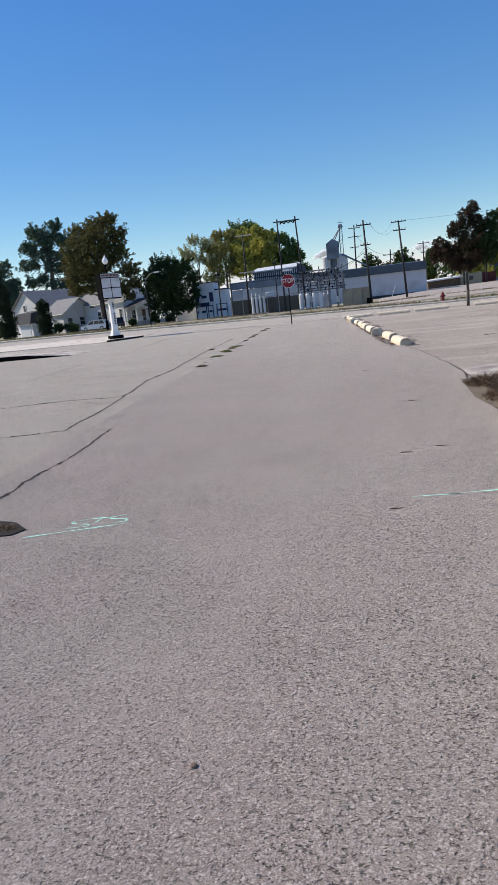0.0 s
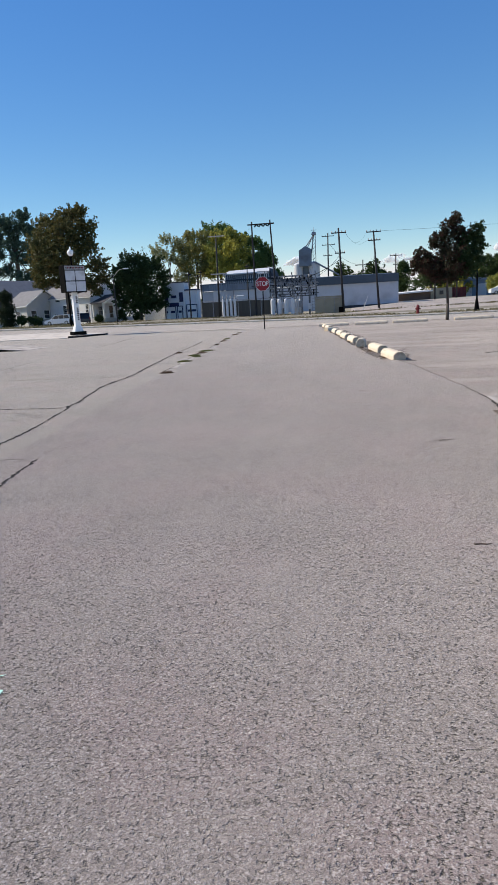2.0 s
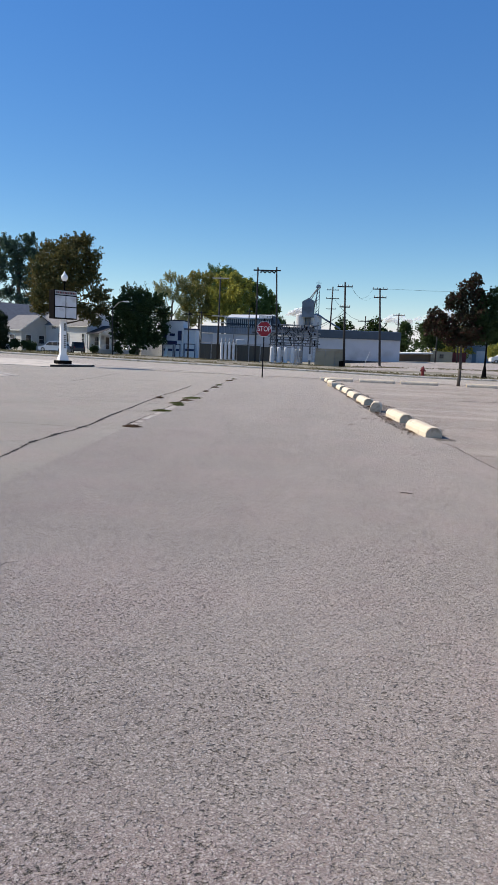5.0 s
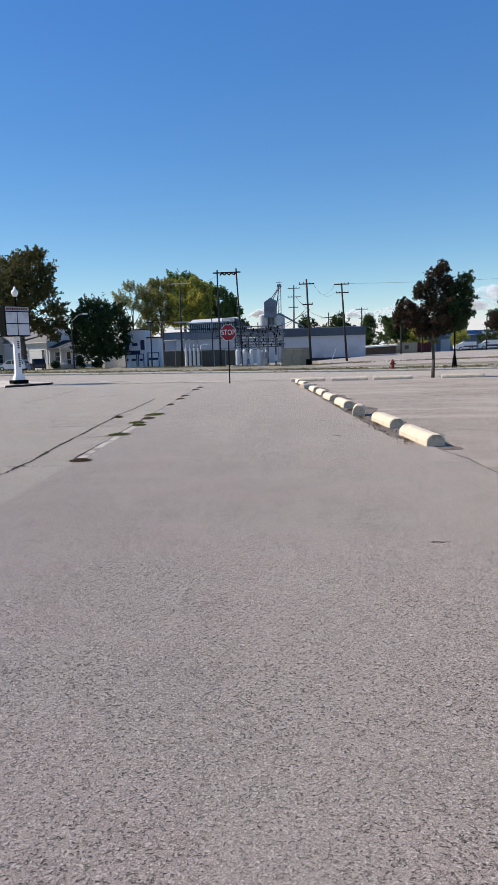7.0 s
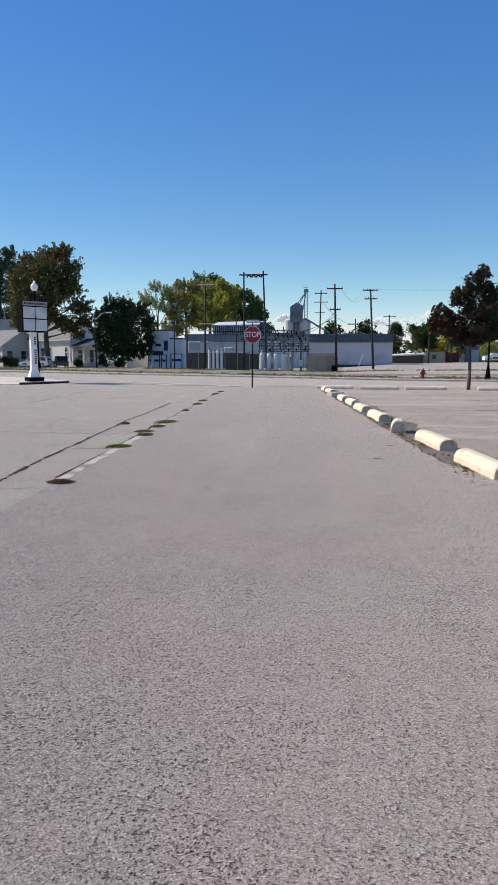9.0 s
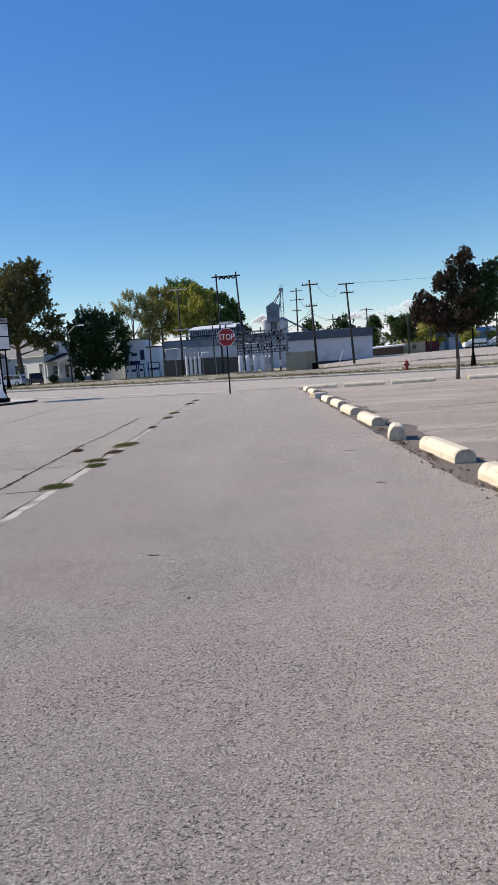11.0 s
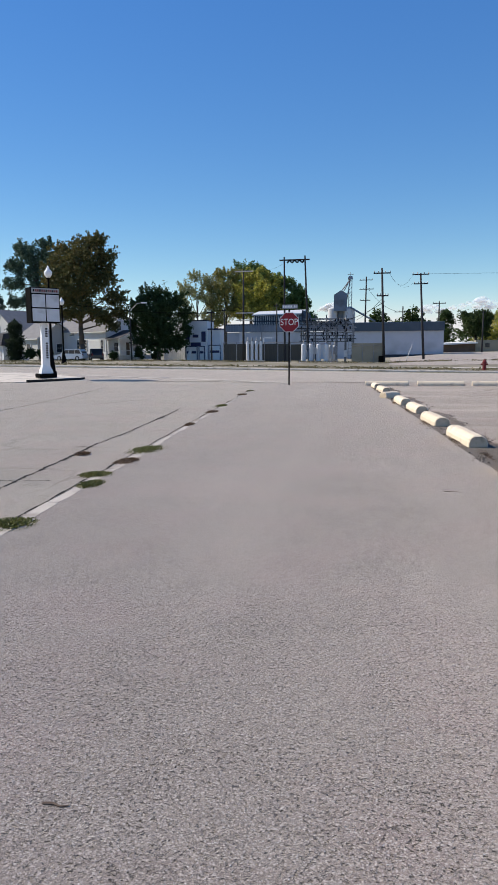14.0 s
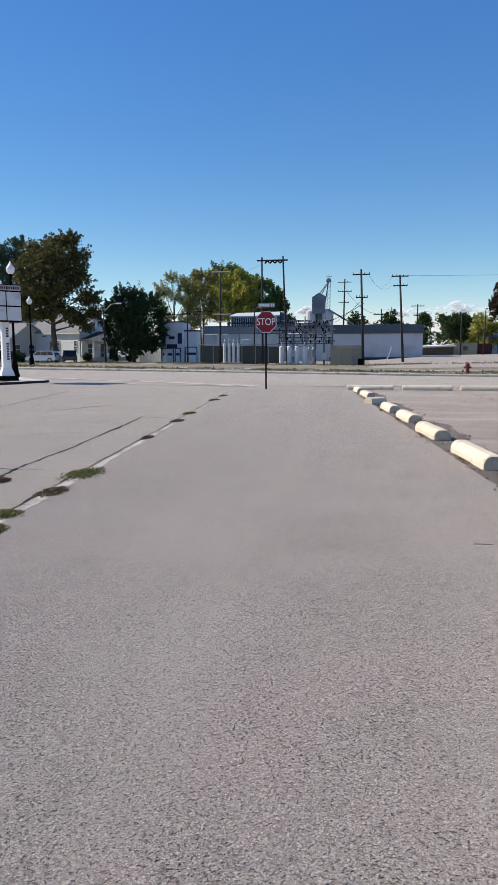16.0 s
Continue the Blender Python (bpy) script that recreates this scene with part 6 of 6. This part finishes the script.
# street paint: two faded white lines near the drive's mouth
crack("gutter_strip", [(-13, 46.0), (-9.78, 44.73), (-7.4, 43.8), (-5.12, 42.75), (-2.6, 41.2), (-0.19, 39.75)], 0.75, M_CONC, "pale concrete gutter strip at the street's edge", 50, 0.024, 0.01, "gutter")
crack("gutter_strip", [(-8.5, 41.74), (-5.0, 41.1), (-2.6, 40.5), (-0.19, 39.5)], 0.35, M_CONC, "pale concrete gutter strip at the drive's mouth", 52, 0.02, 0.01, "gutter")
crack("road_line", [(9.0, 52.6), (22.0, 50.6)], 0.18, M_KERB, "faded white lane line on the street", 51, 0.03, 0.01, "road marking")

# flush concrete edging along the drive, broken into lengths
edge = thing("edging", 0, 0, 0, "flush white concrete edging beside the drive, chipped and overgrown", "edging", kind="structure")
rk = random.Random(3)
y = 13.5
while y < 36.5:
    L = rk.uniform(1.2, 2.4)
    y1 = min(y + L, 36.6)
    wv = rk.uniform(0.08, 0.11) if y < 22 else rk.uniform(0.05, 0.08)
    g = Geo()
    xa, xb = 1.09 + lean(y), 1.09 + lean(y1)
    n = 6
    lft = [(xa + (xb - xa) * i / n - wv / 2 + rk.uniform(-0.008, 0.008), y + (y1 - 0.02 - y) * i / n) for i in range(n + 1)]
    rgt = [(p[0] + wv + rk.uniform(-0.015, 0.012), p[1]) for p in lft]
    g.slab([(*p, 0.014) for p in lft] + [(*p, 0.012) for p in rgt[::-1]], 0.05)
    part("edging_stone", g, M_OLDCONC, edge)
    y = y1
crack("crack", [(1.01 + lean(v), v) for v in (13.6, 16, 18, 20, 24, 28, 32, 36)], 0.025, M_TAR, "dark gap beside the concrete edging", 60, 0.0105, 0.02)


def weed_clump(x, y, w, l, n, label, seed, leaf=F_GRASS, h=0.05, turn=0.0, size=0.05):
    rnd = np.random.default_rng(seed)
    u = rnd.normal(size=(n, 2)) * 0.42
    u = u[np.hypot(u[:, 0], u[:, 1]) < 1.0]
    n = len(u)
    base = np.stack([x + u[:, 0] * w, y + u[:, 1] * l, np.full(n, 0.0)], 1)
    base[:, 2] = 0.012
    d = np.stack([rnd.normal(size=n) * 0.7, rnd.normal(size=n) * 0.7, rnd.uniform(0.25, 1.0, n)], 1)
    tip = base + d * (h * rnd.uniform(0.5, 1.4, n) * (1.1 - np.hypot(u[:, 0], u[:, 1])))[:, None]
    side = np.cross(d, rnd.normal(size=(n, 3)))
    side /= np.linalg.norm(side, axis=1)[:, None]
    side *= size * 0.22
    mid = base * 0.45 + tip * 0.55
    v = np.stack([base, mid + side, tip, mid - side], 1).reshape(-1, 3)
    me = bpy.data.meshes.new("weed_clump")
    me.from_pydata(v.tolist(), [], np.arange(4 * n).reshape(-1, 4).tolist())
    me.materials.append(leaf)
    return tagged(new("weed_clump", me), label, "weeds", "", "stuff")


WL = "low green weeds growing over the concrete edging"
for k, (wx, wy, ww, wl, leafm) in enumerate(((0.90, 16.2, 0.22, 0.24, F_GRASS), (0.66, 18.25, 0.2, 0.22, F_GRASS), (0.84, 17.75, 0.14, 0.25, F_GRASS), (0.66, 19.15, 0.15, 0.3, F_DEAD), (0.56, 20.1, 0.26, 0.5, F_GRASS),
                                             (1.25, 13.4, 0.16, 0.12, F_DEAD), (0.0, 25.8, 0.14, 0.35, F_DEAD), (-0.2, 27.5, 0.14, 0.4, F_GRASS), (-0.6, 31.8, 0.16, 0.5, F_DEAD), (-0.12, 19.6, 0.1, 0.15, F_DEAD), (-0.75, 33.8, 0.13, 0.5, F_DRY), (0.25, 23.2, 0.08, 0.3, F_DEAD))):
    weed_clump(wx, wy, ww, wl, 1100, WL, 200 + k, leafm, 0.035, size=0.04)
for k, (wx, wy) in enumerate(((5.5, 14.9), (5.28, 17.1), (5.0, 20.3), (4.75, 21.8), (4.48, 24.2), (4.25, 26.8), (5.1, 18.5), (4.0, 29.0))):
    weed_clump(wx - 0.05, wy, 0.08, 0.7, 320, "dry weeds and grit along the parking stops", 230 + k, F_DEAD, 0.02, size=0.02)
for k, (wx, wy, hh) in enumerate(((6.320, 7.310, 0.16), (6.515, 6.687, 0.2), (6.381, 6.148, 0.14), (6.663, 7.587, 0.12))):
    weed_clump(wx + 0.1, wy, 0.25, 0.45, 1500, "dead brown weeds heaped at the drive's edge", 250 + k, F_DEAD, hh * 0.7, size=0.022)
weed_clump(5.05, 21.3, 0.10, 0.12, 60, "thin dry weed standing beside a parking stop", 260, F_DEAD, 0.26, size=0.015)
weed_clump(5.75, 15.2, 0.1, 0.1, 50, "thin dry weed standing beside a parking stop", 261, F_DEAD, 0.2, size=0.015)

# grit and soil along the parking stops
g = Geo()
rows = []
rg = random.Random(12)
yy = 14.0
while yy < 37:
    rows.append((5.18 + lean(yy), 5.98 + lean(yy) + rg.uniform(-0.05, 0.05) + 0.12 * math.sin(yy * 1.3) + 0.07 * math.sin(yy * 3.7), yy))
    yy += 0.1
for a, b, v in rows:
    g.v += [(a, v, 0.004), (b, v, 0.004)]
g.f += [(2 * i, 2 * i + 1, 2 * i + 3, 2 * i + 2) for i in range(len(rows) - 1)]
piece("grit_strip", g, M_GRIT, "brown grit and soil under the parking stops", "grit", kind="structure")
g = Geo()
for k in range(420):
    yy = rg.uniform(13.8, 37)
    r = rg.uniform(0.006, 0.022) * (1.5 if k % 23 == 0 else 1)
    xx = (rg.gauss(5.40, 0.07) if k % 3 else rg.uniform(5.2, 6.1)) + lean(yy)
    g.box((xx, yy, 0.006 + r * 0.4), (r * 1.6, r * 1.3, r * 1.1), rg.uniform(0, 3.1), 0.55)
piece("loose_stones", g, M_GRIT, "loose brown stones strewn along the drive's edge", "stones", kind="stuff")
g = Geo().slab([(6.342, 8.805, 0.012), (6.623, 9.141, 0.012), (7.303, 9.200, 0.012), (8.181, 8.887, 0.012), (9.034, 8.884, 0.012), (9.142, 8.201, 0.012), (8.301, 7.970, 0.012), (7.438, 8.127, 0.012), (6.759, 7.927, 0.012), (6.363, 8.201, 0.012)], 0.05)
piece("concrete_patch", g, M_OLDCONC, "pale concrete patch at the edge of the drive", "concrete patch", kind="structure")
g = Geo().slab([(6.217, 7.813, 0.011), (6.661, 7.884, 0.011), (7.154, 7.458, 0.011), (7.222, 4.336, 0.011), (6.414, 4.821, 0.011), (6.199, 6.270, 0.011)], 0.04)
piece("soil_patch", g, M_SOIL, "bare brown soil patch beside the drive", "soil", kind="structure")
bumper(6.613, 5.584, 92, 1.5, "cream-painted parking stop lying among dead weeds", "parking stops along the drive", 99, 0.28, 0.16)
g = Geo().slab([(2.792, 2.683, 0.016), (2.967, 2.635, 0.016), (3.120, 2.492, 0.016), (3.076, 2.398, 0.016), (2.900, 2.361, 0.016), (2.746, 2.430, 0.016), (2.637, 2.582, 0.016)], 0.03)
piece("pothole", g, M_TAR, "small dark pothole with loose stones", "pothole", kind="structure")
weed_clump(2.967, 2.518, 0.14, 0.1, 260, "dry weed tuft in a pothole", 262, F_DEAD, 0.03, size=0.02)


# spray-painted survey marks
def spray(pts, w, seed):
    return crack("paint_stroke", pts, w, M_PAINT, "thin pale green spray-paint stroke on the asphalt", seed, 0.0105, 0.003, "paint mark")


spray([(3.174, 2.348), (3.425, 2.435), (3.749, 2.541)], 0.015, 70)
spray([(5.395, 2.819), (5.613, 2.847), (5.942, 2.892)], 0.015, 71)
spray([(5.468, 2.811), (5.675, 2.855)], 0.015, 72)
spray([(3.485, 2.655), (3.393, 2.621), (3.371, 2.590), (3.425, 2.567), (3.506, 2.549), (3.517, 2.517), (3.425, 2.493), (3.370, 2.490)], 0.015, 73)
spray([(3.458, 2.651), (3.631, 2.676)], 0.015, 74)
spray([(3.544, 2.666), (3.528, 2.527)], 0.015, 75)
spray([(3.690, 2.717), (3.609, 2.677), (3.599, 2.651), (3.642, 2.634), (3.723, 2.621), (3.728, 2.589), (3.663, 2.560), (3.598, 2.551)], 0.015, 76)


# loose bits on the drive
def stick(x, y, l, turn, material, label, r=0.004):
    return piece("twig", Geo().tube((-l / 2, 0, 0.002), (-l * 0.1, l * 0.06, 0.003), r, r * 0.9, 6).tube((-l * 0.1, l * 0.06, 0.003), (l * 0.2, -l * 0.02, 0.002), r * 0.9, r * 0.7, 6).tube((l * 0.2, -l * 0.02, 0.002), (l / 2, l * 0.08, 0.003), r * 0.7, r * 0.4, 6), material, label, "twig", at=pose(x, y, 0.0085, 0, 0, turn))


for k, (x, y, l, tn) in enumerate(((5.317, 2.615, 0.07, 8), (5.413, 3.947, 0.08, 4), (5.678, 4.104, 0.08, 4), (5.557, 6.365, 0.09, 2), (4.954, 9.747, 0.1, 0), (2.760, 13.330, 0.08, -2), (4.500, 15.600, 0.1, 0), (4.300, 18.000, 0.12, 0), (4.750, 17.000, 0.1, 4))):
    stick(x, y, l, tn, M_BROWN, "small dark twig lying on the asphalt", 0.0042)


def pebble(x, y, r, material, label, seed):
    bm = bmesh.new()
    bmesh.ops.create_icosphere(bm, subdivisions=2, radius=r)
    rnd = random.Random(seed)
    for v in bm.verts:
        v.co *= rnd.uniform(0.85, 1.12)
        v.co.z *= 0.45
    me = bpy.data.meshes.new("pebble")
    bm.to_mesh(me)
    bm.free()
    me.materials.append(material)
    ob = new("pebble", me)
    ob.matrix_basis = pose(x, y, 0.008 + r * 0.35)
    return tagged(ob, label, "pebble", "loose pebbles on the drive")


pebble(4.568, 8.284, 0.009, M_KERB, "small white pebble lying on the drive", 1)
pebble(4.753, 0.495, 0.010, M_BROWN, "small brown clod lying on the drive", 2)
pebble(3.17, 12.48, 0.009, M_TAR, "small dark pebble lying on the drive", 3)
rp = random.Random(21)
for k in range(26):
    yy = rp.uniform(1.5, 24)
    pebble(rp.uniform(1.6, 5.0) + lean(yy), yy, rp.uniform(0.003, 0.005), rp.choice((M_BROWN, M_KERB, M_KERB)), "small loose stone chip on the drive", 300 + k)
# grass tufts on the strip across the street
rt = random.Random(31)
tuft = [(rt.uniform(-60, 45), rt.uniform(56.2, 60.6)) for k in range(420)]
stuff_leaves("verge_grass", [(a, b, G(a, b) + 0.03) for a, b in tuft], (0.35, 0.3, 0.04), 12000, 0.13, F_DRY, "dry grass and weeds on the strip across the street", 6)
tuft = [(rt.uniform(-50, 30), rt.uniform(86, 89.5)) for k in range(200)]
stuff_leaves("verge_grass", [(a, b, G(a, b) + 0.08) for a, b in tuft], (0.5, 0.3, 0.05), 5000, 0.16, F_DRY, "dry weeds along the fence line", 7)
